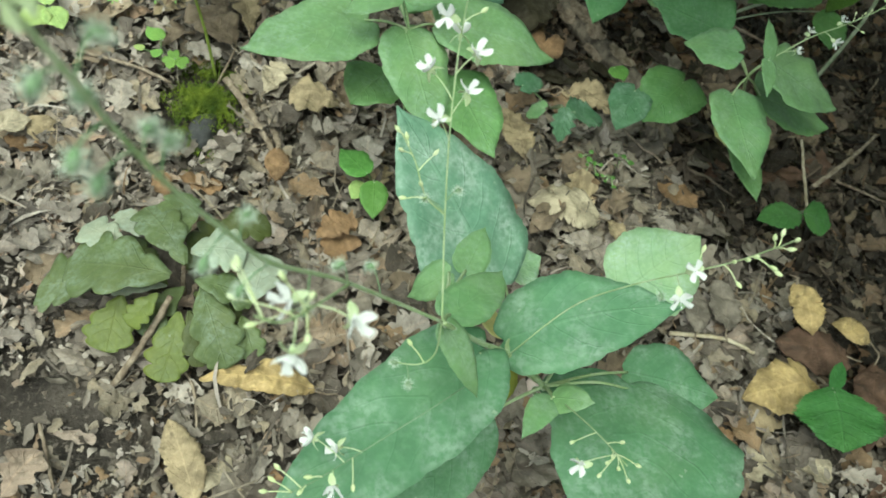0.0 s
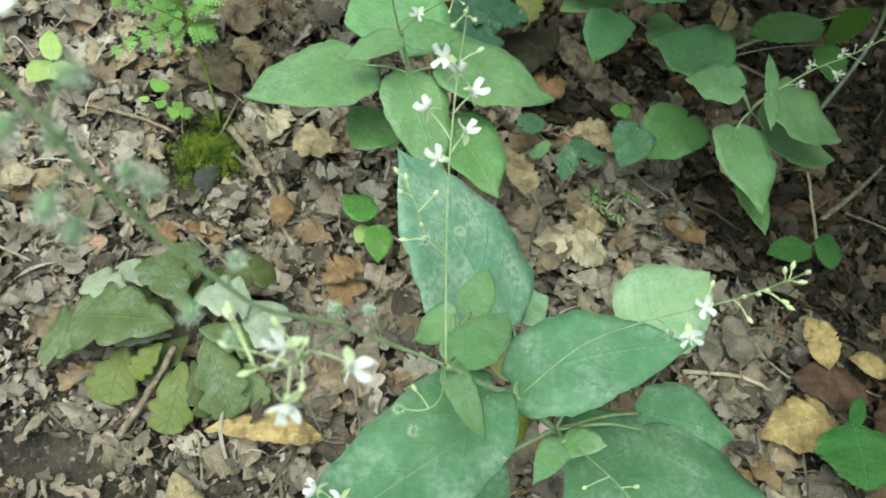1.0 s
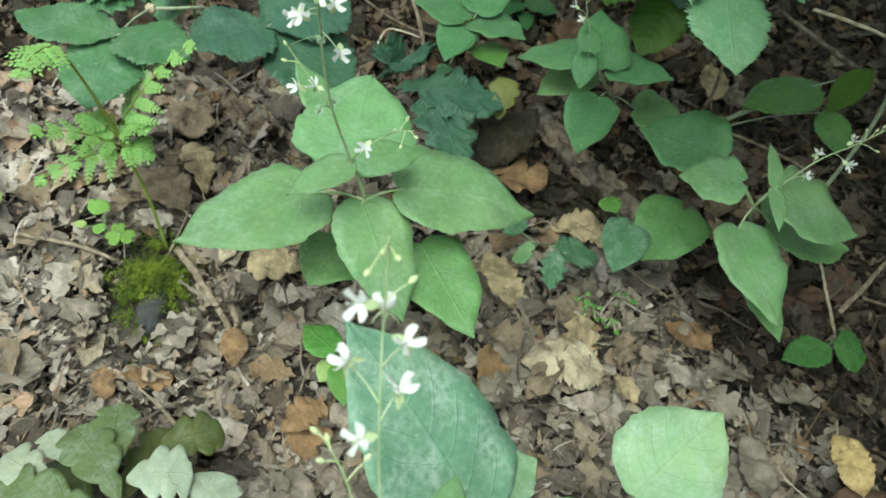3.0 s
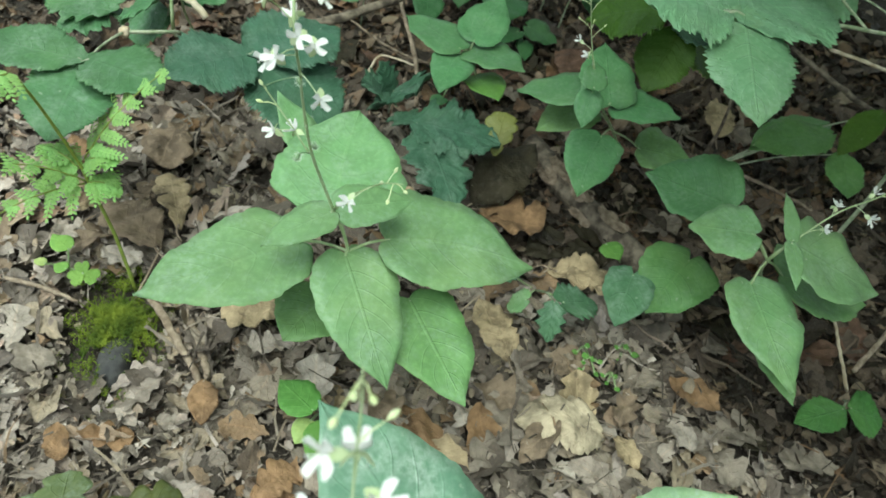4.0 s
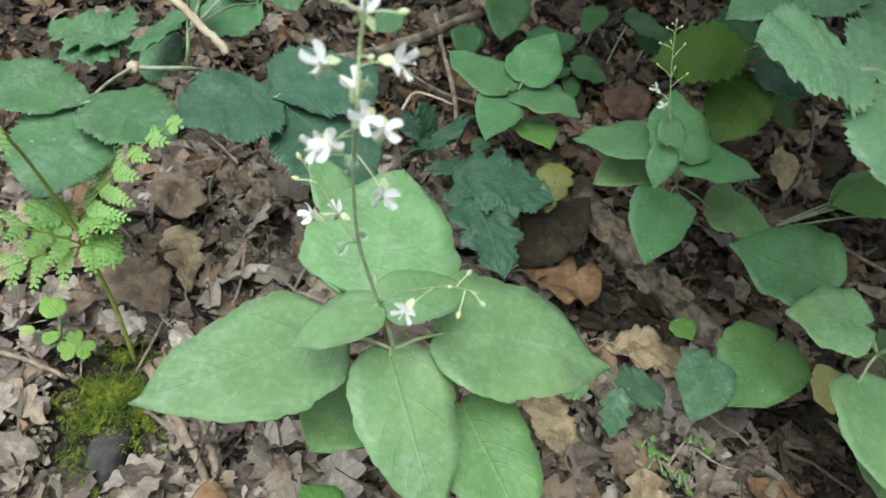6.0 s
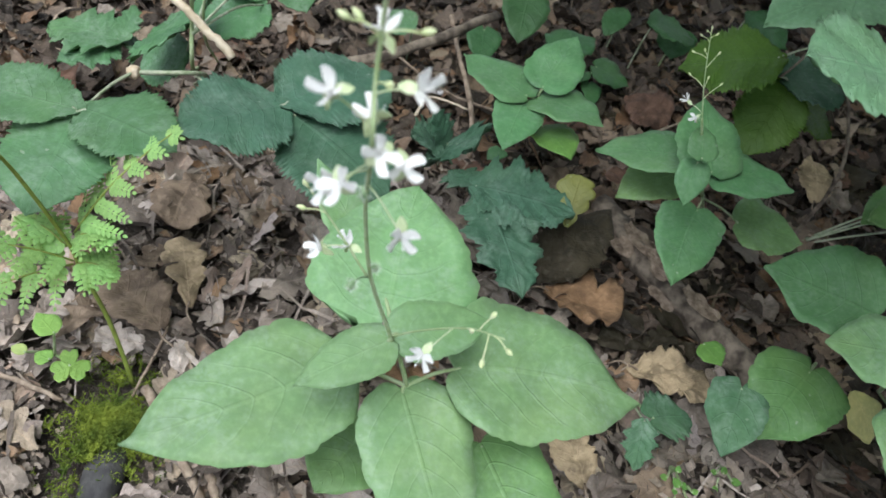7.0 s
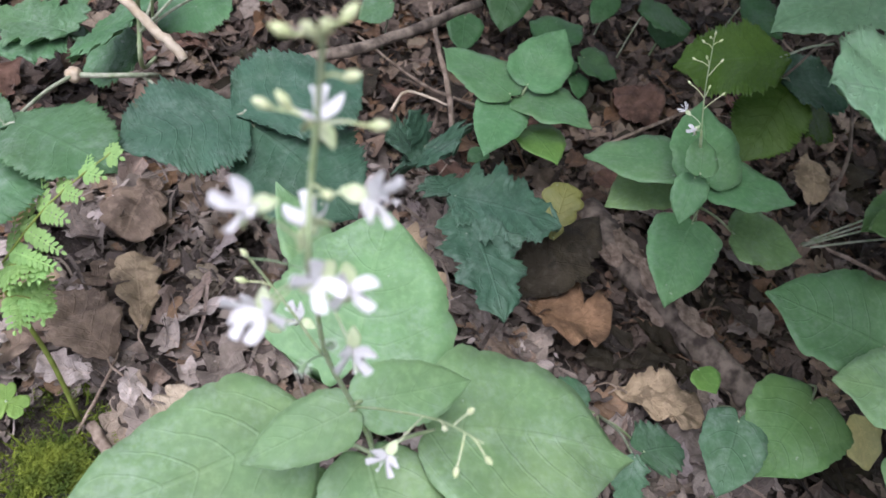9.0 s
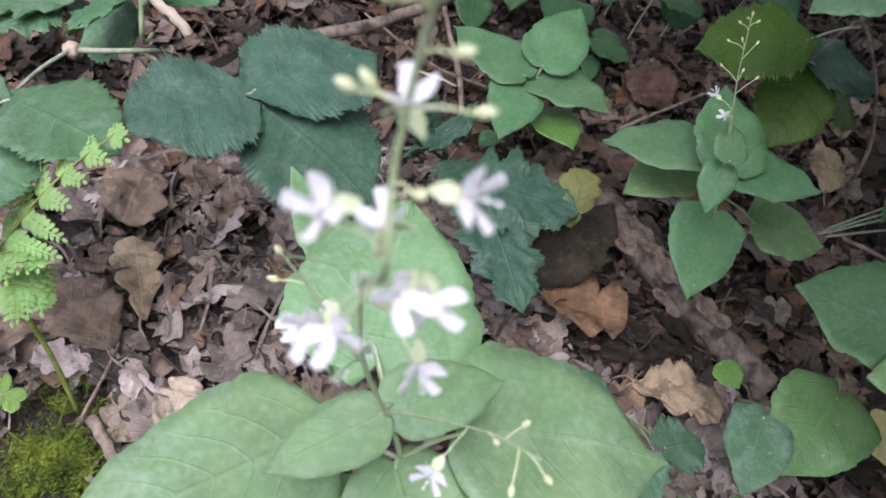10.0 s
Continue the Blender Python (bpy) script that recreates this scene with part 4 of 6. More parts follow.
bloom(p2, "fruit", (0.0530, 0.3503, 0.2260))

p3 = thing("nightshade_plant", (0.2996, 0.6123, 0.0000), "small shaded nightshade with pointed leaves and a thin spike", "plant", group="nightshade plants")
stalk(p3, "stem", [(0.2996, 0.6123, 0.0000), (0.2683, 0.5772, 0.0500), (0.2356, 0.5384, 0.0980), (0.2200, 0.5241, 0.1250), (0.2104, 0.5209, 0.1450)], 0.00120, 0.00060, m_stem)
leaf(p3, "nightshade", m_leaf_deep_shade, (0.2412, 0.5383, 0.1000), (0.2389, 0.5821, 0.1180), 0.0399, foot=(0.2356, 0.5384, 0.0980))
leaf(p3, "nightshade", m_leaf_deep_shade, (0.2355, 0.5560, 0.0950), (0.1868, 0.5696, 0.0800), 0.0396, foot=(0.2356, 0.5384, 0.0980))
leaf(p3, "nightshade", m_leaf_under, (0.2446, 0.5722, 0.0720), (0.2040, 0.5540, 0.0600), 0.0352, foot=(0.2683, 0.5772, 0.0500))
leaf(p3, "nightshade", m_leaf_deep_shade, (0.2160, 0.5145, 0.1250), (0.2128, 0.4998, 0.1080), 0.0169, foot=(0.2356, 0.5384, 0.0980))
leaf(p3, "nightshade", m_leaf_deep_shade, (0.2145, 0.5097, 0.1300), (0.2157, 0.5279, 0.1380), 0.0157, foot=(0.2356, 0.5384, 0.0980))
leaf(p3, "nightshade", m_leaf_deep_shade, (0.2446, 0.5451, 0.0950), (0.2908, 0.5385, 0.0980), 0.0373, foot=(0.2356, 0.5384, 0.0980))
leaf(p3, "nightshade", m_leaf_deep_shade, (0.2408, 0.5317, 0.0800), (0.2203, 0.4819, 0.0700), 0.0367, foot=(0.2683, 0.5772, 0.0500))
leaf(p3, "nightshade", m_leaf_under, (0.2762, 0.5459, 0.0620), (0.3164, 0.5372, 0.0620), 0.0470, foot=(0.2683, 0.5772, 0.0500))
stalk(p3, "raceme", [(0.2104, 0.5209, 0.1450), (0.2042, 0.5244, 0.1620), (0.1991, 0.5259, 0.1780), (0.1971, 0.5296, 0.1880)], 0.00030, 0.00022, m_stem)
bloom(p3, "flower", (0.2016, 0.5279, 0.1500), 0.8)
bloom(p3, "flower", (0.2065, 0.5207, 0.1450), 0.8)
bloom(p3, "bud", (0.1974, 0.5290, 0.1630), 0.85)
bloom(p3, "bud", (0.2055, 0.5258, 0.1650), 0.85)
bloom(p3, "bud", (0.2130, 0.5255, 0.1630), 0.85)
bloom(p3, "bud", (0.1933, 0.5278, 0.1750), 0.85)
bloom(p3, "bud", (0.1974, 0.5262, 0.1780), 0.85)
bloom(p3, "bud", (0.2065, 0.5294, 0.1760), 0.85)
bloom(p3, "bud", (0.1929, 0.5271, 0.1840), 0.85)
bloom(p3, "bud", (0.1967, 0.5281, 0.1880), 0.85)
bloom(p3, "bud", (0.2003, 0.5271, 0.1860), 0.85)
bloom(p3, "bud", (0.1934, 0.5240, 0.1880), 0.85)

p5 = thing("nightshade_plant", (0.1839, 0.6933, 0.0000), "young nightshade with four pairs of small leaves", "plant", group="nightshade plants")
stalk(p5, "stem", [(0.1839, 0.6933, 0.0000), (0.1596, 0.6261, 0.0660)], 0.00110, 0.00090, m_stem)
leaf(p5, "nightshade", m_leaf_deep_shade, (0.1518, 0.6193, 0.0720), (0.1118, 0.6556, 0.0710), 0.0408, foot=(0.1596, 0.6261, 0.0660))
leaf(p5, "nightshade", m_leaf_deep_shade, (0.1610, 0.6270, 0.0750), (0.1828, 0.6664, 0.0920), 0.0360, foot=(0.1596, 0.6261, 0.0660))
leaf(p5, "nightshade", m_leaf_deep_shade, (0.1592, 0.6249, 0.0690), (0.1963, 0.5968, 0.0770), 0.0394, foot=(0.1596, 0.6261, 0.0660))
leaf(p5, "nightshade", m_leaf_deep_shade, (0.1513, 0.6208, 0.0680), (0.1352, 0.5693, 0.0680), 0.0319, foot=(0.1596, 0.6261, 0.0660))
leaf(p5, "nightshade", m_leaf_bright, (0.1655, 0.6142, 0.0550), (0.1801, 0.5809, 0.0600), 0.0330, foot=(0.1596, 0.6261, 0.0660))
leaf(p5, "nightshade", m_leaf_deep_shade, (0.1466, 0.6164, 0.0300), (0.1361, 0.6042, 0.0300), 0.0124, foot=(0.1596, 0.6261, 0.0660))

d = thing("seedling", (0.1379, 0.7682, 0.0000), "small green woodland seedling leaf on a short stalk", "seedling", group="seedlings")
leaf(d, "heart", m_leaf_dark, (0.1379, 0.7582, 0.0300), (0.1371, 0.7275, 0.0200), 0.0279, foot=(0.1379, 0.7682, 0.0000))

d = thing("seedling", (0.1702, 0.7990, 0.0000), "small green woodland seedling leaf on a short stalk", "seedling", group="seedlings")
leaf(d, "heart", m_leaf_dark, (0.1702, 0.7890, 0.0500), (0.1639, 0.7468, 0.0300), 0.0378, foot=(0.1702, 0.7990, 0.0000))

d = thing("seedling", (0.1953, 0.7586, 0.0000), "small green woodland seedling leaf on a short stalk", "seedling", group="seedlings")
leaf(d, "heart", m_leaf_dark, (0.1953, 0.7486, 0.0300), (0.2307, 0.7752, 0.0300), 0.0384, foot=(0.1953, 0.7586, 0.0000))

d = thing("seedling", (0.2203, 0.7502, 0.0000), "small green woodland seedling leaf on a short stalk", "seedling", group="seedlings")
leaf(d, "heart", m_leaf_dark, (0.2203, 0.7402, 0.0200), (0.1929, 0.7143, 0.0200), 0.0191, foot=(0.2203, 0.7502, 0.0000))

d = thing("seedling", (0.2281, 0.7527, 0.0000), "small green woodland seedling leaf on a short stalk", "seedling", group="seedlings")
leaf(d, "heart", m_leaf_dark, (0.2281, 0.7427, 0.0250), (0.2557, 0.7315, 0.0200), 0.0369, foot=(0.2281, 0.7527, 0.0000))

d = thing("seedling", (0.2258, 0.7438, 0.0000), "small green woodland seedling leaf on a short stalk", "seedling", group="seedlings")
leaf(d, "heart", m_leaf_dark, (0.2258, 0.7338, 0.0150), (0.2250, 0.7090, 0.0120), 0.0160, foot=(0.2258, 0.7438, 0.0000))

d = thing("seedling", (0.2938, 0.7856, 0.0000), "small green woodland seedling leaf on a short stalk", "seedling", group="seedlings")
leaf(d, "heart", m_leaf_dark, (0.2938, 0.7756, 0.0500), (0.2933, 0.7659, 0.0300), 0.0333, foot=(0.2938, 0.7856, 0.0000))

p4 = thing("nightshade_plant", (0.3845, 0.4838, 0.0000), "leaning nightshade with drooping leaves and a spray of small white flowers", "plant", group="nightshade plants")
stalk(p4, "stem", [(0.3845, 0.4838, 0.0000), (0.3451, 0.4525, 0.0500), (0.3064, 0.4103, 0.1050), (0.3114, 0.4096, 0.1220)], 0.00130, 0.00090, m_stem)
leaf(p4, "nightshade", m_leaf_deep_shade, (0.2945, 0.4435, 0.1100), (0.2468, 0.4672, 0.1080), 0.0542, foot=(0.3064, 0.4103, 0.1050), roll=-12, bow=0.06, fold=0.3)
leaf(p4, "heart", m_leaf, (0.2914, 0.4138, 0.1200), (0.2603, 0.4235, 0.1120), 0.0435, foot=(0.3064, 0.4103, 0.1050))
leaf(p4, "nightshade", m_leaf, (0.3097, 0.4078, 0.1240), (0.3089, 0.4334, 0.1350), 0.0097, foot=(0.3114, 0.4096, 0.1220))
leaf(p4, "nightshade", m_leaf, (0.3086, 0.4066, 0.1240), (0.3058, 0.3799, 0.1170), 0.0102, foot=(0.3114, 0.4096, 0.1220))
leaf(p4, "nightshade", m_leaf, (0.3158, 0.4120, 0.1180), (0.3629, 0.3906, 0.1080), 0.0580, foot=(0.3114, 0.4096, 0.1220))
leaf(p4, "nightshade", m_leaf_under, (0.3278, 0.4194, 0.0850), (0.3912, 0.4156, 0.0700), 0.0543, foot=(0.3064, 0.4103, 0.1050))
leaf(p4, "nightshade", m_leaf, (0.2961, 0.3999, 0.0980), (0.3053, 0.3375, 0.0880), 0.0420, foot=(0.3064, 0.4103, 0.1050))
leaf(p4, "nightshade", m_leaf_under, (0.3220, 0.3947, 0.0600), (0.3333, 0.3546, 0.0500), 0.0243, foot=(0.3845, 0.4838, 0.0000))
stalk(p4, "raceme", [(0.3114, 0.4096, 0.1220), (0.3351, 0.4222, 0.1350), (0.3497, 0.4226, 0.1480), (0.3655, 0.4262, 0.1600), (0.3761, 0.4320, 0.1700)], 0.00050, 0.00030, m_stem)
bloom(p4, "flower", (0.3357, 0.4266, 0.1370))
bloom(p4, "flower", (0.3451, 0.4103, 0.1430))
bloom(p4, "flower", (0.3497, 0.4249, 0.1500))
bloom(p4, "flower", (0.3282, 0.4137, 0.1300))
bloom(p4, "bud", (0.3595, 0.4328, 0.1520))
bloom(p4, "bud", (0.3606, 0.4170, 0.1500))
bloom(p4, "bud", (0.3654, 0.4296, 0.1580))
bloom(p4, "bud", (0.3630, 0.4298, 0.1550))
bloom(p4, "bud", (0.3730, 0.4351, 0.1630))
bloom(p4, "bud", (0.3724, 0.4248, 0.1650))
bloom(p4, "bud", (0.3766, 0.4332, 0.1700))

d = thing("nightshade_seedling", (0.3428, 0.4952, 0.0000), "low heart-shaped leaf close to the litter", "plant", group="nightshade plants")
leaf(d, "heart", m_leaf_heart, (0.2865, 0.4417, 0.0660), (0.2566, 0.4082, 0.0520), 0.0468, foot=(0.3428, 0.4952, 0.0000))

d = thing("nightshade_seedling", (0.2822, 0.4742, -0.0000), "small bluish green heart-shaped leaf close to the litter", "plant", group="nightshade plants")
leaf(d, "heart", m_leaf_blue, (0.2516, 0.4323, 0.0580), (0.2364, 0.3981, 0.0500), 0.0309, foot=(0.2822, 0.4742, -0.0000))

d = thing("seedling", (0.2769, 0.4924, 0.0000), "tiny bright green seedling leaf", "seedling", group="seedlings")
leaf(d, "round", m_leaf_bright, (0.2422, 0.4623, 0.0500), (0.2496, 0.4499, 0.0500), 0.0179, foot=(0.2769, 0.4924, 0.0000))

d = thing("ground_ivy", (0.2100, 0.4608, -0.0000), "ground ivy with scalloped dark green leaves", "plant")
leaf(d, "jagged", m_leaf_blue, (0.2047, 0.4164, 0.0440), (0.2017, 0.3969, 0.0300), 0.0185, foot=(0.2100, 0.4608, -0.0000))
leaf(d, "lobed", m_leaf_blue, (0.2130, 0.4228, 0.0360), (0.2392, 0.4330, 0.0260), 0.0278, foot=(0.2100, 0.4608, -0.0000))
leaf(d, "lobed", m_leaf_blue, (0.1772, 0.4467, 0.0300), (0.1926, 0.4584, 0.0300), 0.0211, foot=(0.2100, 0.4608, -0.0000))
leaf(d, "lobed", m_leaf, (0.1930, 0.4276, 0.0300), (0.1832, 0.4302, 0.0200), 0.0194, foot=(0.2100, 0.4608, -0.0000))

b1 = thing("bramble", (-0.0624, 0.6690, 0.0000), "bramble shoot with two toothed three-part leaves on a hairy cane", "bramble", group="bramble shoots")
stalk(b1, "cane", [(-0.0624, 0.6690, 0.0000), (-0.0397, 0.5986, 0.0600), (-0.0299, 0.5525, 0.0980), (-0.0476, 0.5392, 0.1040), (-0.0578, 0.5372, 0.1040)], 0.00100, 0.00130, m_cane)
knuckle(b1, (-0.0578, 0.5372, 0.1040), 0.0034)
stalk(b1, "leaf_stalk", [(-0.0578, 0.5372, 0.1040), (-0.0637, 0.5171, 0.1080), (-0.0661, 0.4856, 0.1160)], 0.00090, 0.00070, m_cane)
leaf(b1, "bramble", m_bramble, (-0.0669, 0.4890, 0.1170), (-0.1230, 0.4976, 0.1170), 0.0392, foot=(-0.0661, 0.4856, 0.1160))
leaf(b1, "bramble", m_bramble, (-0.0644, 0.4897, 0.1170), (-0.0208, 0.4690, 0.1200), 0.0423, foot=(-0.0661, 0.4856, 0.1160))
leaf(b1, "bramble", m_bramble, (-0.0663, 0.4869, 0.1160), (-0.0706, 0.4353, 0.1060), 0.0450, foot=(-0.0661, 0.4856, 0.1160))
stalk(b1, "leaf_stalk", [(-0.0322, 0.5505, 0.0980), (-0.0009, 0.5336, 0.0900), (0.0268, 0.5265, 0.1000), (0.0181, 0.5202, 0.1140)], 0.00090, 0.00070, m_cane)
leaf(b1, "bramble", m_bramble_dark, (0.0157, 0.5167, 0.1150), (-0.0254, 0.4857, 0.1170), 0.0557, foot=(0.0181, 0.5202, 0.1140), bow=0.04, fold=0.05)
leaf(b1, "bramble", m_bramble_dark, (0.0160, 0.5188, 0.1150), (0.0646, 0.5598, 0.1120), 0.0589, foot=(0.0181, 0.5202, 0.1140), bow=0.03, fold=0.04)
leaf(b1, "bramble", m_bramble_dark, (0.0204, 0.5138, 0.1130), (0.0694, 0.4847, 0.0960), 0.0657, foot=(0.0181, 0.5202, 0.1140), bow=0.03, fold=0.04)

b2 = thing("bramble", (0.4200, 0.5000, 0.0000), "arching bramble with a large toothed three-part leaf", "bramble", group="bramble shoots")
stalk(b2, "cane", [(0.4200, 0.5000, 0.0000), (0.4200, 0.5000, 0.1200), (0.3700, 0.4800, 0.2000), (0.3100, 0.4550, 0.2220), (0.2272, 0.4349, 0.2300)], 0.00160, 0.00080, m_cane)
leaf(b2, "bramble", m_bramble_sheen, (0.2276, 0.4354, 0.2300), (0.1851, 0.4359, 0.2330), 0.0630, foot=(0.2272, 0.4349, 0.2300), bow=0.03, fold=0.04)
leaf(b2, "bramble", m_bramble_sheen, (0.2290, 0.4366, 0.2300), (0.2913, 0.4605, 0.2260), 0.0589, foot=(0.2272, 0.4349, 0.2300), bow=0.03, fold=0.04)
leaf(b2, "bramble", m_bramble_sheen, (0.2364, 0.4369, 0.2300), (0.2321, 0.3765, 0.2150), 0.0407, foot=(0.2272, 0.4349, 0.2300), bow=0.05, fold=0.05)
leaf(b2, "bramble", m_bramble_sheen, (0.3070, 0.5852, 0.2000), (0.2233, 0.5371, 0.1900), 0.0500, foot=(0.3100, 0.4550, 0.2220))
leaf(b2, "bramble", m_bramble_sheen, (0.3506, 0.5409, 0.2000), (0.2886, 0.5482, 0.2000), 0.0914, foot=(0.3700, 0.4800, 0.2000))

d = thing("twig", (0.3642, 0.5440, 0.1600), "pale dry bramble stalk", "twig")
stalk(d, "wood", [(0.3642, 0.5440, 0.1600), (0.4083, 0.5485, 0.1500), (0.4947, 0.5752, 0.1200)], 0.00120, 0.00130, m_straw)

d = thing("twig", (0.4076, 0.6453, 0.1000), "dark bent dead cane", "twig")
stalk(d, "wood", [(0.4076, 0.6453, 0.1000), (0.4422, 0.6199, 0.0900), (0.5152, 0.6166, 0.0600)], 0.00200, 0.00220, m_bark)

b3 = thing("bramble", (0.1293, 0.6053, 0.0000), "low dark bramble leaf lying over the litter", "bramble", group="bramble shoots")
leaf(b3, "jagged", m_bramble_dark, (0.1192, 0.5440, 0.0600), (0.1784, 0.5356, 0.0580), 0.0613, foot=(0.1293, 0.6053, 0.0000))
leaf(b3, "jagged", m_bramble_dark, (0.1245, 0.5373, 0.0600), (0.1445, 0.4713, 0.0550), 0.0445, foot=(0.1293, 0.6053, 0.0000))
leaf(b3, "jagged", m_bramble_dark, (0.1202, 0.5499, 0.0550), (0.1100, 0.5661, 0.0500), 0.0317, foot=(0.1293, 0.6053, 0.0000))

b4 = thing("bramble", (0.1087, 0.6247, 0.0000), "small dark young bramble shoot with narrow leaflets", "bramble", group="bramble shoots")
leaf(b4, "jagged", m_bramble_dark, (0.1059, 0.5884, 0.0500), (0.0832, 0.5801, 0.0600), 0.0440, foot=(0.1087, 0.6247, 0.0000))
leaf(b4, "jagged", m_bramble_dark, (0.1059, 0.5884, 0.0500), (0.0937, 0.5938, 0.0700), 0.0286, foot=(0.1087, 0.6247, 0.0000))
leaf(b4, "jagged", m_bramble_dark, (0.1059, 0.5884, 0.0500), (0.1192, 0.5775, 0.0600), 0.0692, foot=(0.1087, 0.6247, 0.0000))

b5 = thing("bramble", (0.3600, 0.6000, 0.0000), "shaded bramble with yellowing toothed leaves", "bramble", group="bramble shoots")
stalk(b5, "cane", [(0.3600, 0.6000, 0.0000), (0.3550, 0.6000, 0.0800), (0.3265, 0.6351, 0.1350), (0.2885, 0.6070, 0.1250)], 0.00140, 0.00070, m_bark)
leaf(b5, "bramble", m_bramble_yellow, (0.2837, 0.6095, 0.1350), (0.2329, 0.6183, 0.1120), 0.0698, foot=(0.3224, 0.6338, 0.1350))
leaf(b5, "bramble", m_bramble_yellow, (0.3002, 0.6145, 0.1180), (0.2780, 0.5799, 0.0850), 0.0405, foot=(0.2885, 0.6070, 0.1250))
leaf(b5, "bramble", m_bramble_dark, (0.2954, 0.6143, 0.1200), (0.3348, 0.6128, 0.1200), 0.0536, foot=(0.2885, 0.6070, 0.1250))
leaf(b5, "bramble", m_bramble_yellow, (0.3081, 0.6249, 0.1100), (0.3415, 0.6062, 0.0900), 0.0547, foot=(0.2885, 0.6070, 0.1250))
leaf(b5, "bramble", m_leaf_heart, (0.4348, 0.5835, 0.0700), (0.3709, 0.5684, 0.0600), 0.0386, foot=(0.3600, 0.6000, 0.0000))
leaf(b5, "bramble", m_leaf_heart, (0.4596, 0.6234, 0.0500), (0.3770, 0.5779, 0.0500), 0.0324, foot=(0.3600, 0.6000, 0.0000))
leaf(b5, "bramble", m_leaf_heart, (0.4484, 0.5753, 0.0600), (0.4420, 0.5356, 0.0500), 0.0309, foot=(0.3600, 0.6000, 0.0000))
leaf(b5, "bramble", m_bramble_yellow, (0.4827, 0.6065, 0.0800), (0.4422, 0.5715, 0.0600), 0.0238, foot=(0.3600, 0.6000, 0.0000))

b6 = thing("bramble", (-0.1153, 0.6871, 0.0000), "low bramble with glossy toothed leaves behind the fern", "bramble", group="bramble shoots")
leaf(b6, "jagged", m_bramble, (-0.0947, 0.6285, 0.0550), (-0.1398, 0.6387, 0.0500), 0.0514, foot=(-0.1153, 0.6871, 0.0000))
leaf(b6, "jagged", m_bramble, (-0.0947, 0.6285, 0.0550), (-0.0941, 0.6605, 0.0600), 0.0164, foot=(-0.1153, 0.6871, 0.0000))
leaf(b6, "jagged", m_bramble, (-0.0977, 0.6317, 0.0500), (-0.1241, 0.6055, 0.0500), 0.0351, foot=(-0.1153, 0.6871, 0.0000))
leaf(b6, "jagged", m_bramble, (-0.0958, 0.6340, 0.0500), (-0.0846, 0.6464, 0.0400), 0.0483, foot=(-0.1153, 0.6871, 0.0000))

b7 = thing("bramble", (-0.0642, 0.6885, 0.0000), "upright green bramble stems with toothed leaves", "bramble", group="bramble shoots")
stalk(b7, "cane", [(-0.0642, 0.6885, 0.0000), (-0.0376, 0.5674, 0.0900), (-0.0359, 0.5624, 0.1200), (-0.0304, 0.5444, 0.1600)], 0.00120, 0.00100, m_stem)
stalk(b7, "cane", [(-0.0522, 0.6985, 0.0000), (-0.0351, 0.5840, 0.1000), (-0.0285, 0.5638, 0.1500)], 0.00080, 0.00070, m_stem)
leaf(b7, "bramble", m_bramble, (-0.0445, 0.5881, 0.0850), (-0.0711, 0.5813, 0.0700), 0.0474, foot=(-0.0350, 0.5607, 0.1150))
leaf(b7, "bramble", m_bramble, (-0.0387, 0.5828, 0.1100), (-0.0644, 0.5905, 0.0900), 0.0754, foot=(-0.0350, 0.5607, 0.1150))
leaf(b7, "bramble", m_bramble, (-0.0122, 0.6392, 0.0900), (-0.0418, 0.6120, 0.0800), 0.0414, foot=(-0.0350, 0.5607, 0.1150))
leaf(b7, "bramble", m_bramble, (-0.0083, 0.6649, 0.1000), (0.0123, 0.6380, 0.0900), 0.0308, foot=(-0.0350, 0.5607, 0.1150))
leaf(b7, "bramble", m_bramble, (-0.0387, 0.6536, 0.1000), (-0.0085, 0.6467, 0.0900), 0.0357, foot=(-0.0350, 0.5607, 0.1150))

d = thing("seedling", (0.0817, 0.7356, 0.0000), "dark green low leaf in the shade", "seedling", group="seedlings")
leaf(d, "bramble", m_bramble, (0.0817, 0.7256, 0.0500), (0.0614, 0.7143, 0.0400), 0.0275, foot=(0.0817, 0.7356, 0.0000))

d = thing("seedling", (0.2630, 0.7695, 0.0000), "dark green low leaf in the shade", "seedling", group="seedlings")
leaf(d, "bramble", m_leaf_dark, (0.2630, 0.7595, 0.0600), (0.3049, 0.7672, 0.0500), 0.0445, foot=(0.2630, 0.7695, 0.0000))

d = thing("seedling", (0.3566, 0.8174, 0.0000), "dark green low leaf in the shade", "seedling", group="seedlings")
leaf(d, "bramble", m_leaf_dark, (0.3566, 0.8074, 0.0600), (0.3880, 0.7795, 0.0500), 0.0502, foot=(0.3566, 0.8174, 0.0000))

d = thing("seedling", (0.2511, 0.8035, 0.0000), "dark green low leaf in the shade", "seedling", group="seedlings")
leaf(d, "bramble", m_leaf_dark, (0.2511, 0.7935, 0.0500), (0.2331, 0.7654, 0.0400), 0.0202, foot=(0.2511, 0.8035, 0.0000))

d = thing("oak_seedling", (0.1930, 0.5874, 0.0000), "upright yellowing lobed oak leaf", "seedling", group="seedlings")
leaf(d, "oak", m_leaf_olive, (0.1757, 0.5331, 0.0500), (0.1811, 0.5584, 0.0680), 0.0222, foot=(0.1930, 0.5874, 0.0000))

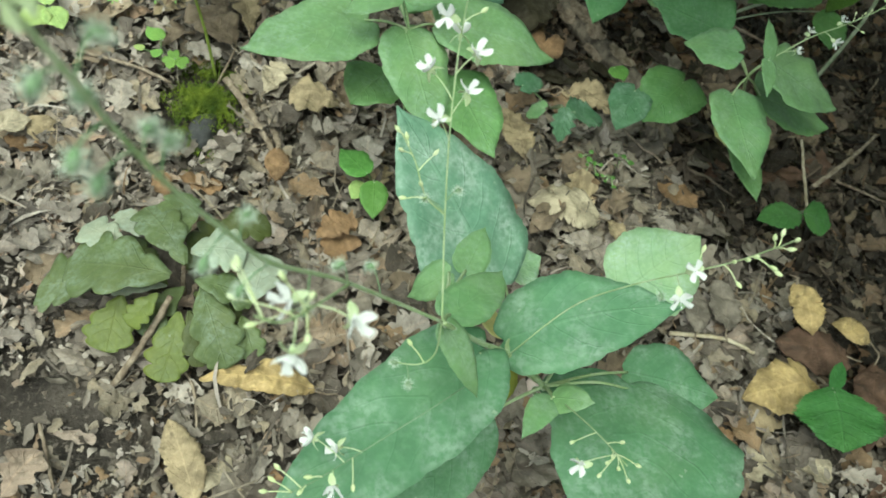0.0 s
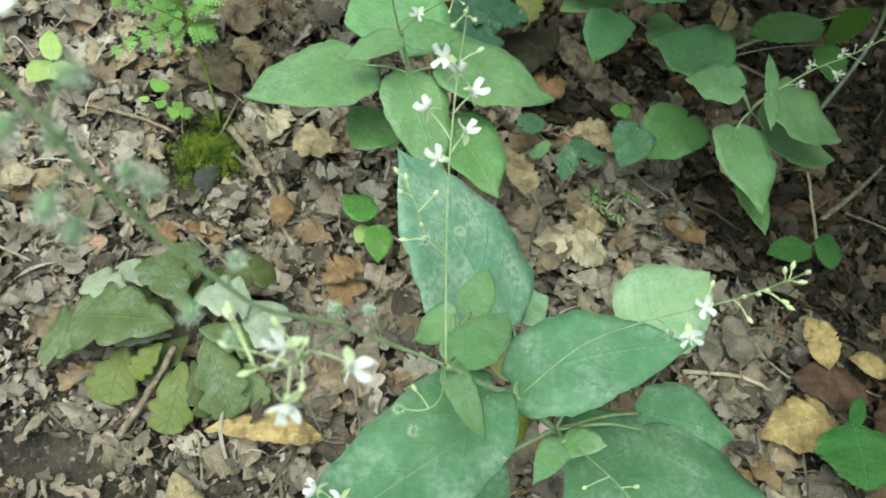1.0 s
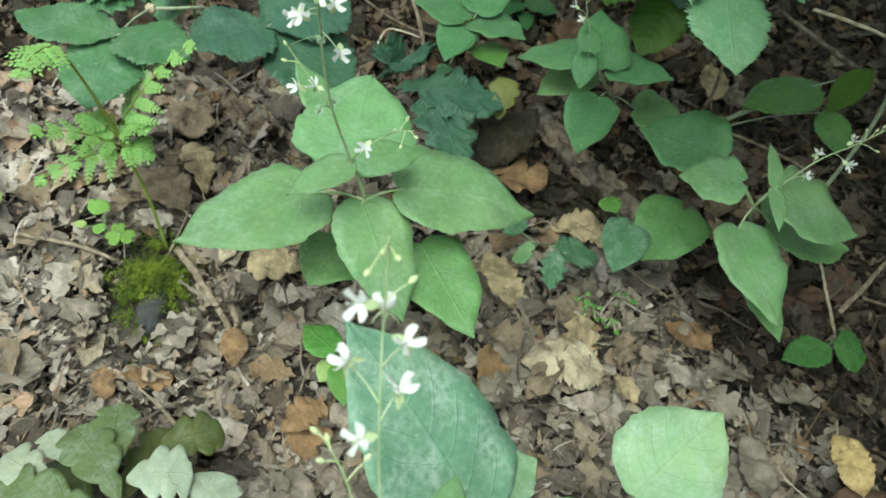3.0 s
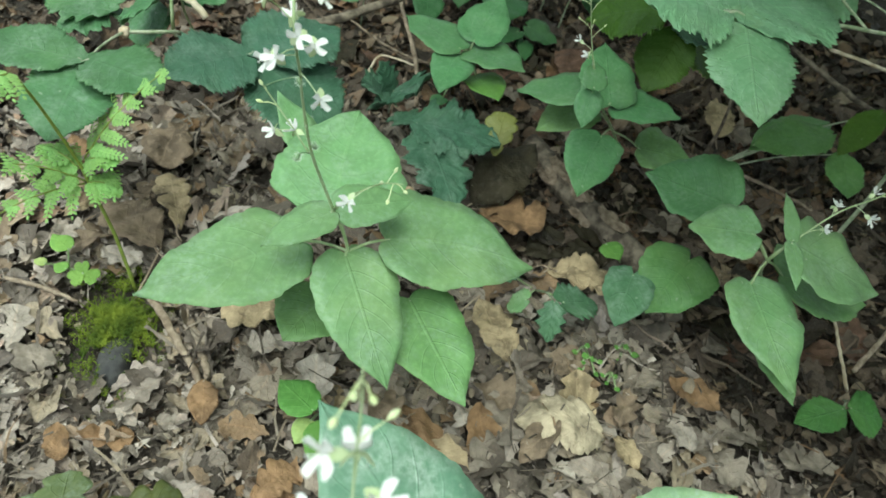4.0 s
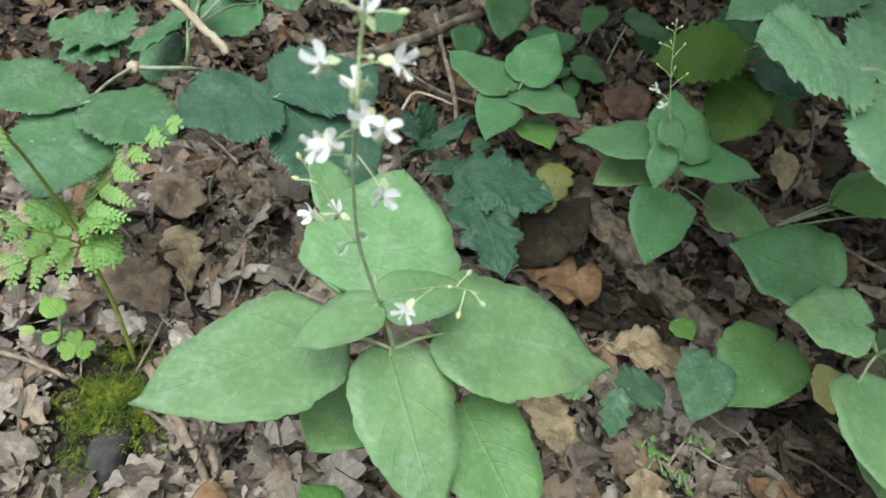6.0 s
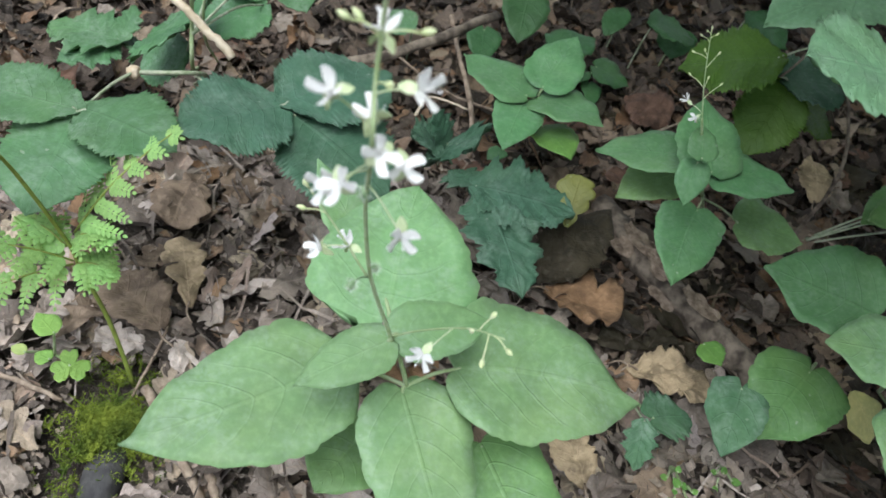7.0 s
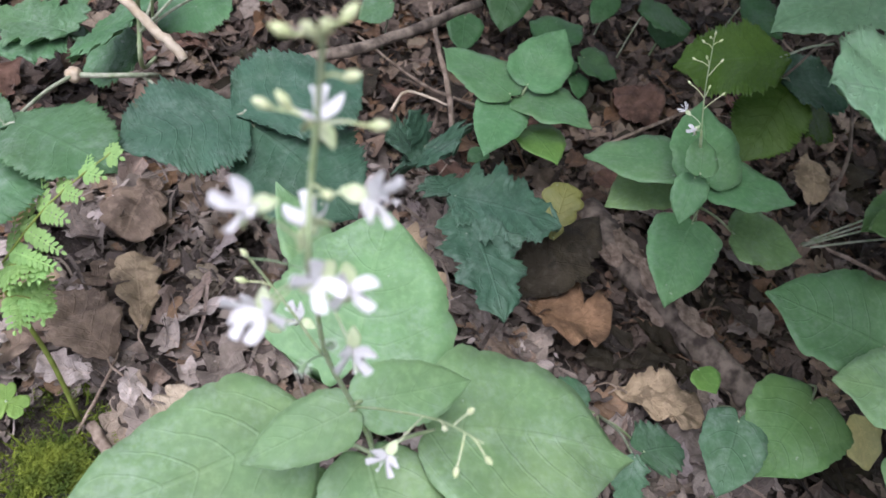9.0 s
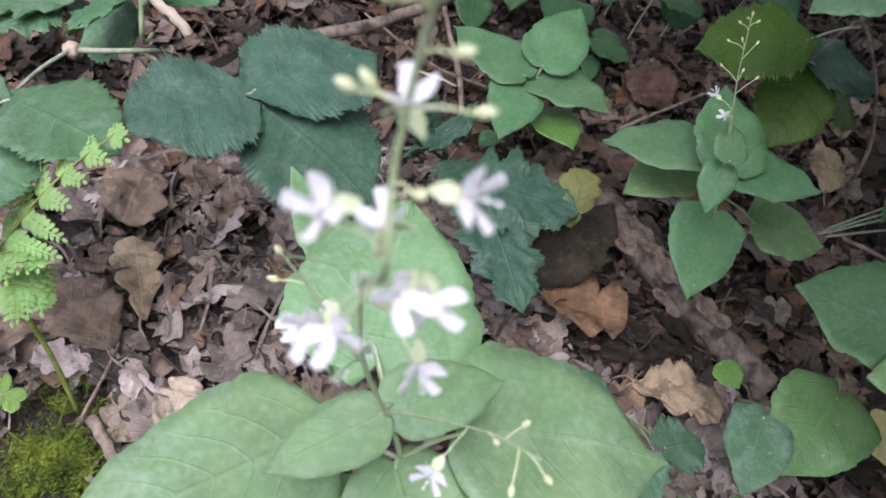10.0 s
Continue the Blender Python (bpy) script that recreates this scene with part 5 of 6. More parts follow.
ok = thing("oak_seedling", (-0.0232, 0.2490, 0.0000), "low cluster of lobed oak leaves, some pale with mildew", "seedling", group="seedlings")
stalk(ok, "stem", [(-0.0232, 0.2490, 0.0000), (-0.0230, 0.2520, 0.0200), (-0.0226, 0.2536, 0.0350)], 0.00160, 0.00120, m_twig)
leaf(ok, "oak", m_oak_pale, (-0.0190, 0.2571, 0.0460), (0.0094, 0.2603, 0.0440), 0.0281, bow=0.11, fold=0.1)
leaf(ok, "oak", m_oak_pale, (0.0165, 0.2369, 0.0360), (0.0189, 0.2647, 0.0400), 0.0266, bow=0.1, fold=0.05)
leaf(ok, "oak", m_oak_deep, (-0.0122, 0.2751, 0.0340), (0.0191, 0.2875, 0.0360), 0.0237, bow=0.2, fold=0.3)
leaf(ok, "oak", m_oak, (-0.0254, 0.2606, 0.0460), (-0.0315, 0.2968, 0.0420), 0.0217, bow=0.06, fold=0.1)
leaf(ok, "oak", m_oak, (-0.0197, 0.2469, 0.0480), (-0.0489, 0.2829, 0.0420), 0.0246, bow=0.1, fold=0.1)
leaf(ok, "oak", m_oak_pale, (-0.0531, 0.2556, 0.0400), (-0.0787, 0.2707, 0.0340), 0.0212, bow=0.12, fold=0.05)
leaf(ok, "oak", m_oak, (-0.0260, 0.2401, 0.0460), (-0.0800, 0.2447, 0.0340), 0.0403, bow=0.12, fold=0.2)
leaf(ok, "oak", m_oak, (-0.0645, 0.2377, 0.0300), (-0.0940, 0.2387, 0.0200), 0.0348, bow=0.11, fold=0.2)
leaf(ok, "oak", m_oak_bright, (-0.0502, 0.2336, 0.0300), (-0.0526, 0.2060, 0.0180), 0.0251, bow=0.05, fold=0.2)
leaf(ok, "oak", m_oak_bright, (-0.0320, 0.2344, 0.0360), (-0.0433, 0.2174, 0.0280), 0.0143, bow=0.11, fold=0.25)
leaf(ok, "oak", m_oak_bright, (-0.0204, 0.2291, 0.0280), (-0.0238, 0.1945, 0.0140), 0.0227, bow=0.05, fold=0.2)
leaf(ok, "oak", m_oak_deep, (-0.0153, 0.2295, 0.0300), (-0.0039, 0.2039, 0.0180), 0.0154, bow=0.05, fold=0.1)
leaf(ok, "oak", m_oak, (-0.0112, 0.2426, 0.0340), (0.0084, 0.2043, 0.0180), 0.0272, bow=0.08, fold=0.2)
leaf(ok, "oak", m_oak, (-0.0144, 0.2428, 0.0400), (0.0169, 0.2403, 0.0300), 0.0207, bow=0.1, fold=0.2)
leaf(ok, "oak", m_oak, (0.0114, 0.2336, 0.0240), (0.0220, 0.2131, 0.0160), 0.0162, bow=0.05, fold=0.2)
leaf(ok, "oak", m_oak_pale, (-0.0485, 0.2679, 0.0360), (-0.0629, 0.2838, 0.0340), 0.0144, bow=0.12, fold=0.1)
leaf(ok, "oak", m_oak_pale, (-0.0293, 0.2430, 0.0300), (-0.0580, 0.2383, 0.0260), 0.0107, bow=0.1, fold=0.3)
leaf(ok, "oak", m_oak_deep, (-0.0228, 0.2541, 0.0300), (-0.0072, 0.2933, 0.0240), 0.0231, bow=0.08, fold=0.2)
leaf(ok, "oak", m_oak_deep, (-0.0297, 0.2441, 0.0280), (-0.0634, 0.2737, 0.0200), 0.0211, bow=0.08, fold=0.2)
leaf(ok, "oak", m_oak, (-0.0215, 0.2461, 0.0260), (-0.0393, 0.2190, 0.0180), 0.0190, bow=0.08, fold=0.2)
leaf(ok, "oak", m_oak_deep, (-0.0158, 0.2456, 0.0220), (0.0139, 0.2247, 0.0160), 0.0182, bow=0.08, fold=0.2)

fern = thing("fern", (-0.0370, 0.4290, 0.0000), "small bright green fern with finely cut fronds", "fern")
stalk(fern, "stipe", [(-0.0370, 0.4290, 0.0000), (-0.0455, 0.4352, 0.0400), (-0.0550, 0.4381, 0.0750), (-0.0585, 0.4386, 0.0900), (-0.0692, 0.4359, 0.1250), (-0.0751, 0.4316, 0.1450)], 0.00110, 0.00070, m_fernstem)
pinna(fern, (-0.0579, 0.4452, 0.0880), (-0.0199, 0.4707, 0.1310), 0.0350)
pinna(fern, (-0.0568, 0.4369, 0.0800), (-0.0957, 0.4209, 0.1000), 0.0300)
pinna(fern, (-0.0557, 0.4370, 0.0780), (-0.0418, 0.4361, 0.0750), 0.0260)
pinna(fern, (-0.0570, 0.4368, 0.0780), (-0.0967, 0.4119, 0.0700), 0.0300)
pinna(fern, (-0.0595, 0.4396, 0.0850), (-0.0785, 0.4470, 0.0900), 0.0240)
pinna(fern, (-0.0580, 0.4442, 0.0850), (-0.0428, 0.4415, 0.0900), 0.0220)
pinna(fern, (-0.0774, 0.4326, 0.1470), (-0.0849, 0.4030, 0.1500), 0.0280)

d = thing("clover", (-0.0778, 0.4414, 0.0000), "three small trefoil wood sorrel leaves and a yellow one", "clover")
leaf(d, "round", m_clover, (-0.0761, 0.4431, 0.0160), (-0.0883, 0.4539, 0.0150), 0.0131, foot=(-0.0778, 0.4414, 0.0000), bow=0.02, fold=0.1)
leaf(d, "round", m_clover, (-0.0732, 0.4283, 0.0160), (-0.0811, 0.4316, 0.0150), 0.0091, foot=(-0.0778, 0.4414, 0.0000), bow=0.02, fold=0.1)
leaf(d, "clover", m_clover, (-0.0635, 0.4260, 0.0160), (-0.0671, 0.4357, 0.0150), 0.0081, foot=(-0.0778, 0.4414, 0.0000), bow=0.02, fold=0.1)
leaf(d, "clover", m_clover, (-0.0635, 0.4260, 0.0160), (-0.0701, 0.4214, 0.0150), 0.0118, bow=0.02, fold=0.1)
leaf(d, "clover", m_clover, (-0.0635, 0.4260, 0.0160), (-0.0553, 0.4243, 0.0150), 0.0113, bow=0.02, fold=0.1)
leaf(d, "round", m_leaf_lime, (-0.0851, 0.4306, 0.0160), (-0.0929, 0.4347, 0.0140), 0.0063, foot=(-0.0778, 0.4414, 0.0000))

d = thing("seedling", (-0.1603, 0.4695, -0.0000), "pale yellow-green three-leaved seedling", "seedling", group="seedlings")
leaf(d, "round", m_leaf_lime, (-0.1519, 0.4531, 0.0200), (-0.1612, 0.4784, 0.0240), 0.0145, foot=(-0.1603, 0.4695, -0.0000))
leaf(d, "round", m_leaf_lime, (-0.1517, 0.4489, 0.0200), (-0.1619, 0.4296, 0.0180), 0.0216, foot=(-0.1603, 0.4695, -0.0000))
leaf(d, "round", m_leaf_lime, (-0.1497, 0.4495, 0.0200), (-0.1369, 0.4338, 0.0180), 0.0175, foot=(-0.1603, 0.4695, -0.0000))

d = thing("seedling", (0.0775, 0.3589, -0.0000), "small seedling with two green leaves and a yellow one", "seedling", group="seedlings")
leaf(d, "round", m_leaf_bright, (0.0714, 0.3413, 0.0300), (0.0527, 0.3582, 0.0300), 0.0221, foot=(0.0775, 0.3589, -0.0000))
leaf(d, "round", m_leaf_bright, (0.0761, 0.3358, 0.0300), (0.0778, 0.3106, 0.0250), 0.0183, foot=(0.0775, 0.3589, -0.0000))
leaf(d, "round", m_leaf_lime, (0.0710, 0.3415, 0.0200), (0.0638, 0.3277, 0.0200), 0.0139, foot=(0.0775, 0.3589, -0.0000))

d = thing("nettle_seedling", (0.3954, 0.2459, 0.0000), "serrated bright green nettle-like leaf by a tan leaf", "seedling", group="seedlings")
leaf(d, "bramble", m_nettle, (0.3630, 0.2259, 0.0350), (0.3619, 0.1889, 0.0300), 0.0584, foot=(0.3954, 0.2459, 0.0000))
leaf(d, "bramble", m_nettle, (0.3660, 0.2292, 0.0300), (0.3795, 0.2500, 0.0300), 0.0101, foot=(0.3954, 0.2459, 0.0000))

d = thing("nettle_seedling", (0.4113, 0.3945, 0.0000), "two small toothed green leaves low in the litter", "seedling", group="seedlings")
leaf(d, "bramble", m_nettle, (0.3819, 0.3678, 0.0300), (0.3456, 0.3561, 0.0300), 0.0224, foot=(0.4113, 0.3945, 0.0000))
leaf(d, "bramble", m_nettle, (0.3867, 0.3687, 0.0300), (0.4061, 0.3621, 0.0300), 0.0330, foot=(0.4113, 0.3945, 0.0000))

d = thing("seedling", (0.2402, 0.4106, 0.0000), "tiny green sprout in the litter", "seedling", group="seedlings")
sprout(d, (0.2349, 0.3966, 0.0100), (0.2402, 0.4106, 0.0000))

d = thing("seedling", (0.2527, 0.4010, 0.0000), "tiny green sprout in the litter", "seedling", group="seedlings")
sprout(d, (0.2469, 0.3874, 0.0100), (0.2527, 0.4010, 0.0000))

d = thing("seedling", (0.2652, 0.4226, 0.0000), "tiny green sprout in the litter", "seedling", group="seedlings")
sprout(d, (0.2591, 0.4083, 0.0100), (0.2652, 0.4226, 0.0000))

d = thing("seedling", (0.2374, 0.4184, 0.0000), "tiny green sprout in the litter", "seedling", group="seedlings")
sprout(d, (0.2321, 0.4042, 0.0100), (0.2374, 0.4184, 0.0000))

d = thing("dead_leaf", (0.2366, 0.3507, 0.0120), "pale dry folded leaf on the litter", "dead leaf")
leaf(d, "oval", m_dead_pale, (0.2366, 0.3507, 0.0120), (0.1832, 0.3555, 0.0100), 0.0423, roll=10)

d = thing("dead_leaf", (0.3718, 0.2408, 0.0140), "rounded golden tan dead leaf", "dead leaf")
leaf(d, "oval", m_dead_gold, (0.3718, 0.2408, 0.0140), (0.3174, 0.2269, 0.0120), 0.0388)

d = thing("dead_leaf", (0.3143, 0.2718, 0.0140), "grey-brown oval dead leaf", "dead leaf")
leaf(d, "oval", m_dead_grey, (0.3143, 0.2718, 0.0140), (0.3157, 0.3132, 0.0120), 0.0241)

d = thing("dead_leaf", (0.2935, 0.2679, 0.0120), "grey-brown oval dead leaf", "dead leaf")
leaf(d, "oval", m_dead_grey, (0.2935, 0.2679, 0.0120), (0.2979, 0.3085, 0.0100), 0.0179)

d = thing("dead_leaf", (0.4034, 0.2651, 0.0120), "dark brown curled dead leaf", "dead leaf")
leaf(d, "oval", m_dead_red, (0.4034, 0.2651, 0.0120), (0.3450, 0.2666, 0.0160), 0.0367)

d = thing("dead_leaf", (0.4176, 0.2617, 0.0160), "dark red-brown rolled dead leaf beside a green leaf", "dead leaf")
leaf(d, "oval", m_dead_red, (0.4176, 0.2617, 0.0160), (0.3911, 0.1981, 0.0140), 0.0247, roll=25, fold=0.4)

d = thing("dead_leaf", (0.3621, 0.3063, 0.0300), "tan rolled dead leaf", "dead leaf")
leaf(d, "oval", m_dead_gold, (0.3621, 0.3063, 0.0300), (0.3688, 0.2705, 0.0250), 0.0222, roll=20)

d = thing("dead_leaf", (0.4153, 0.2740, 0.0200), "small golden brown curled dead leaf", "dead leaf")
leaf(d, "oval", m_dead_gold, (0.4153, 0.2740, 0.0200), (0.3913, 0.2857, 0.0200), 0.0210)

d = thing("dead_leaf", (0.0565, 0.2007, 0.0120), "long golden tan dead leaf with a curled edge", "dead leaf")
leaf(d, "oval", m_dead_gold, (0.0565, 0.2007, 0.0120), (-0.0048, 0.1990, 0.0140), 0.0183)

d = thing("dead_leaf", (0.0053, 0.1358, 0.0120), "light brown flat dead leaf", "dead leaf")
leaf(d, "oval", m_dead_tan, (0.0053, 0.1358, 0.0120), (-0.0156, 0.1761, 0.0120), 0.0200)

d = thing("dead_leaf", (0.0495, 0.4129, 0.0140), "bright orange-tan dead leaf", "dead leaf")
leaf(d, "oak", m_dead_tan, (0.0495, 0.4129, 0.0140), (0.0146, 0.4118, 0.0160), 0.0325)

d = thing("dead_leaf", (-0.0014, 0.4135, 0.0120), "pale yellowish lobed dead leaf", "dead leaf")
leaf(d, "oak", m_dead_pale, (-0.0014, 0.4135, 0.0120), (0.0058, 0.4453, 0.0120), 0.0202)

d = thing("dead_leaf", (-0.1537, 0.3488, 0.0100), "pale tan flat dead leaf", "dead leaf")
leaf(d, "oval", m_dead_pale, (-0.1537, 0.3488, 0.0100), (-0.1359, 0.3591, 0.0100), 0.0197)

d = thing("dead_leaf", (0.1844, 0.3951, 0.0120), "tan dry oak leaf", "dead leaf")
leaf(d, "oval", m_dead_tan, (0.1844, 0.3951, 0.0120), (0.1666, 0.4371, 0.0140), 0.0260)

d = thing("dead_leaf", (0.2212, 0.4685, 0.0120), "tan dry oak leaf", "dead leaf")
leaf(d, "oval", m_dead_tan, (0.2212, 0.4685, 0.0120), (0.2585, 0.4683, 0.0120), 0.0304)

d = thing("dead_leaf", (0.2167, 0.4705, 0.0120), "tan lobed dead leaf", "dead leaf")
leaf(d, "oak", m_dead_tan, (0.2167, 0.4705, 0.0120), (0.2635, 0.4588, 0.0140), 0.0250)

d = thing("dead_leaf", (0.1729, 0.5175, 0.0120), "bent orange-brown dead leaf", "dead leaf")
leaf(d, "oak", m_dead_orange, (0.1729, 0.5175, 0.0120), (0.2153, 0.5009, 0.0200), 0.0532, roll=-15)

d = thing("dead_leaf", (-0.0202, 0.4725, 0.0120), "dry yellow-tan lobed dead leaf", "dead leaf")
leaf(d, "oak", m_dead_tan, (-0.0202, 0.4725, 0.0120), (-0.0341, 0.5148, 0.0140), 0.0229)

d = thing("dead_leaf", (-0.0301, 0.4551, 0.0120), "large crumpled brown dead leaf", "dead leaf")
leaf(d, "oval", m_dead_brown, (-0.0301, 0.4551, 0.0120), (-0.0677, 0.4890, 0.0120), 0.0337, bow=0.14, fold=0.35)

d = thing("dead_leaf", (0.2860, 0.7009, 0.0120), "reddish brown dead leaf in shade", "dead leaf")
leaf(d, "oval", m_dead_red, (0.2860, 0.7009, 0.0120), (0.2542, 0.7266, 0.0140), 0.0560)

d = thing("dead_leaf", (0.2313, 0.6010, 0.0300), "reddish brown dead leaf in shade", "dead leaf")
leaf(d, "oval", m_dead_red, (0.2313, 0.6010, 0.0300), (0.2225, 0.6170, 0.0300), 0.0277)

d = thing("dead_leaf", (0.3853, 0.6348, 0.0140), "yellow-brown curled dead leaf", "dead leaf")
leaf(d, "oval", m_dead_tan, (0.3853, 0.6348, 0.0140), (0.3940, 0.6828, 0.0200), 0.0269)

d = thing("dead_leaf", (0.3397, 0.4600, 0.0300), "yellow dying leaf hanging low", "dead leaf")
leaf(d, "oval", m_leaf_tan, (0.3397, 0.4600, 0.0300), (0.3502, 0.4367, 0.0150), 0.0278)

d = thing("dead_leaf", (0.1675, 0.5197, 0.0150), "large dark folded dead leaf", "dead leaf")
leaf(d, "oval", m_dead_dark, (0.1675, 0.5197, 0.0150), (0.2150, 0.5734, 0.0300), 0.0370)

d = thing("dead_leaf", (-0.0352, 0.5704, 0.0120), "brown dry lobed oak leaf", "dead leaf")
leaf(d, "oak", m_dead_brown, (-0.0352, 0.5704, 0.0120), (-0.0427, 0.5266, 0.0120), 0.0323, bow=0.15, fold=0.3)

d = thing("dead_leaf", (-0.1246, 0.3541, -0.0000), "golden brown curled dead leaf", "dead leaf")
leaf(d, "oval", m_dead_tan, (-0.1246, 0.3541, -0.0000), (-0.1383, 0.3616, 0.0100), 0.0194)

d = thing("dead_leaf", (0.0128, 0.3646, 0.0140), "dead leaf with pointed tip", "dead leaf")
leaf(d, "oval", m_dead_orange, (0.0128, 0.3646, 0.0140), (0.0157, 0.3392, 0.0120), 0.0160, bow=0.05, fold=0.3)

d = thing("dead_leaf", (0.0456, 0.3018, 0.0100), "tan dead leaf under the seedling", "dead leaf")
leaf(d, "oak", m_dead_orange, (0.0456, 0.3018, 0.0100), (0.0648, 0.3191, 0.0120), 0.0204)

d = thing("fallen_branch", (0.2253, 0.6110, 0.0000), "rotten fallen branch, grey-brown, half sunk in litter", "branch")
stalk(d, "wood", [(0.2253, 0.6110, 0.0000), (0.2445, 0.5566, 0.0060), (0.2690, 0.5183, 0.0060), (0.3008, 0.4808, 0.0030)], 0.00950, 0.00900, m_bark)
bark_strips(d, 9, 4)

d = thing("twig", (-0.0297, 0.4243, 0.0080), "grey-brown dry twig on the ground", "twig")
stalk(d, "wood", [(-0.0297, 0.4243, 0.0080), (-0.0102, 0.3972, 0.0100), (0.0134, 0.3629, 0.0070)], 0.00240, 0.00200, m_twig)

d = thing("twig", (-0.0250, 0.2345, 0.0340), "brown twig beside the oak seedling", "twig")
stalk(d, "wood", [(-0.0250, 0.2345, 0.0340), (-0.0349, 0.2152, 0.0200), (-0.0469, 0.1933, 0.0070)], 0.00170, 0.00200, m_twig)

d = thing("twig", (-0.0183, 0.6031, 0.0400), "long dark fallen stick", "twig")
stalk(d, "wood", [(-0.0183, 0.6031, 0.0400), (0.0257, 0.6343, 0.0550), (0.0816, 0.6668, 0.0620), (0.1386, 0.7203, 0.0660)], 0.00420, 0.00300, m_bark)

d = thing("twig", (-0.0121, 0.5429, 0.1180), "pale broken straw stem", "twig")
stalk(d, "wood", [(-0.0121, 0.5429, 0.1180), (-0.0274, 0.5467, 0.1300), (-0.0468, 0.5576, 0.1400), (-0.0739, 0.5932, 0.1400)], 0.00210, 0.00190, m_straw)

d = thing("twig", (0.1298, 0.6274, 0.0100), "thin brown dead stem", "twig")
stalk(d, "wood", [(0.1298, 0.6274, 0.0100), (0.1265, 0.6519, 0.0300), (0.1120, 0.6971, 0.0500), (0.1061, 0.7183, 0.0600)], 0.00190, 0.00150, m_twig)

d = thing("twig", (0.1522, 0.6832, 0.0100), "thin brown dead stem", "twig")
stalk(d, "wood", [(0.1522, 0.6832, 0.0100), (0.1111, 0.6831, 0.0200), (0.0626, 0.6957, 0.0400)], 0.00120, 0.00080, m_twig)

d = thing("twig", (0.0906, 0.6608, 0.0120), "pale dry root curling over the litter", "twig")
stalk(d, "wood", [(0.0906, 0.6608, 0.0120), (0.0997, 0.6736, 0.0200), (0.1277, 0.6669, 0.0200)], 0.00120, 0.00070, m_straw)

d = thing("twig", (0.3675, 0.6058, 0.0100), "thin dark woodland twig", "twig")
stalk(d, "wood", [(0.3675, 0.6058, 0.0100), (0.4100, 0.5852, 0.0120), (0.4519, 0.5605, 0.0100)], 0.00140, 0.00120, m_twig)

d = thing("twig", (-0.0761, 0.1696, 0.0060), "thin grey dry twig", "twig")
stalk(d, "wood", [(-0.0761, 0.1696, 0.0060), (-0.0661, 0.1498, 0.0080), (-0.0576, 0.1323, 0.0060)], 0.00100, 0.00080, m_twig)

d = thing("twig", (-0.0148, 0.2081, 0.0060), "thin grey dry twig", "twig")
stalk(d, "wood", [(-0.0148, 0.2081, 0.0060), (-0.0057, 0.1919, 0.0080), (-0.0004, 0.1685, 0.0060)], 0.00090, 0.00070, m_twig)

d = thing("twig", (0.4015, 0.3968, 0.0300), "thin pale dry twig", "twig")
stalk(d, "wood", [(0.4015, 0.3968, 0.0300), (0.4404, 0.4300, 0.0300), (0.4797, 0.4674, 0.0280)], 0.00180, 0.00120, m_twig)

d = thing("twig", (0.4458, 0.4290, 0.0080), "thin pale dry twig", "twig")
stalk(d, "wood", [(0.4458, 0.4290, 0.0080), (0.4868, 0.4139, 0.0080)], 0.00120, 0.00100, m_twig)

d = thing("twig", (-0.1271, 0.4285, 0.0060), "thin brown fallen twig", "twig")
stalk(d, "wood", [(-0.1271, 0.4285, 0.0060), (-0.0882, 0.4209, 0.0080), (-0.0646, 0.4141, 0.0060)], 0.00140, 0.00120, m_twig)

d = thing("twig", (0.2770, 0.2688, 0.0060), "thin tan dry stalk", "twig")
stalk(d, "wood", [(0.2770, 0.2688, 0.0060), (0.3138, 0.2686, 0.0080), (0.3358, 0.2622, 0.0060)], 0.00160, 0.00120, m_straw)

d = thing("twig", (0.2401, 0.6655, 0.0100), "thin dark woodland twig", "twig")
stalk(d, "wood", [(0.2401, 0.6655, 0.0100), (0.2670, 0.6820, 0.0150), (0.3239, 0.7273, 0.0120)], 0.00130, 0.00100, m_twig)

d = thing("twig", (0.4137, 0.3989, 0.0040), "yellowish dry upright stalk in the litter", "twig")
stalk(d, "wood", [(0.4137, 0.3989, 0.0040), (0.3982, 0.4086, 0.0280), (0.3853, 0.4221, 0.0500)], 0.00130, 0.00090, m_straw)

d = thing("twig", (-0.0357, 0.4217, 0.0030), "thin brown upright stem", "twig")
stalk(d, "wood", [(-0.0357, 0.4217, 0.0030), (-0.0284, 0.4529, 0.0100), (-0.0295, 0.4660, 0.0060)], 0.00080, 0.00060, m_twig)

d = thing("twig", (-0.0012, 0.4068, 0.0060), "thin grey dry twig", "twig")
stalk(d, "wood", [(-0.0012, 0.4068, 0.0060), (0.0088, 0.3840, 0.0080), (0.0141, 0.3705, 0.0060)], 0.00240, 0.00180, m_twig)


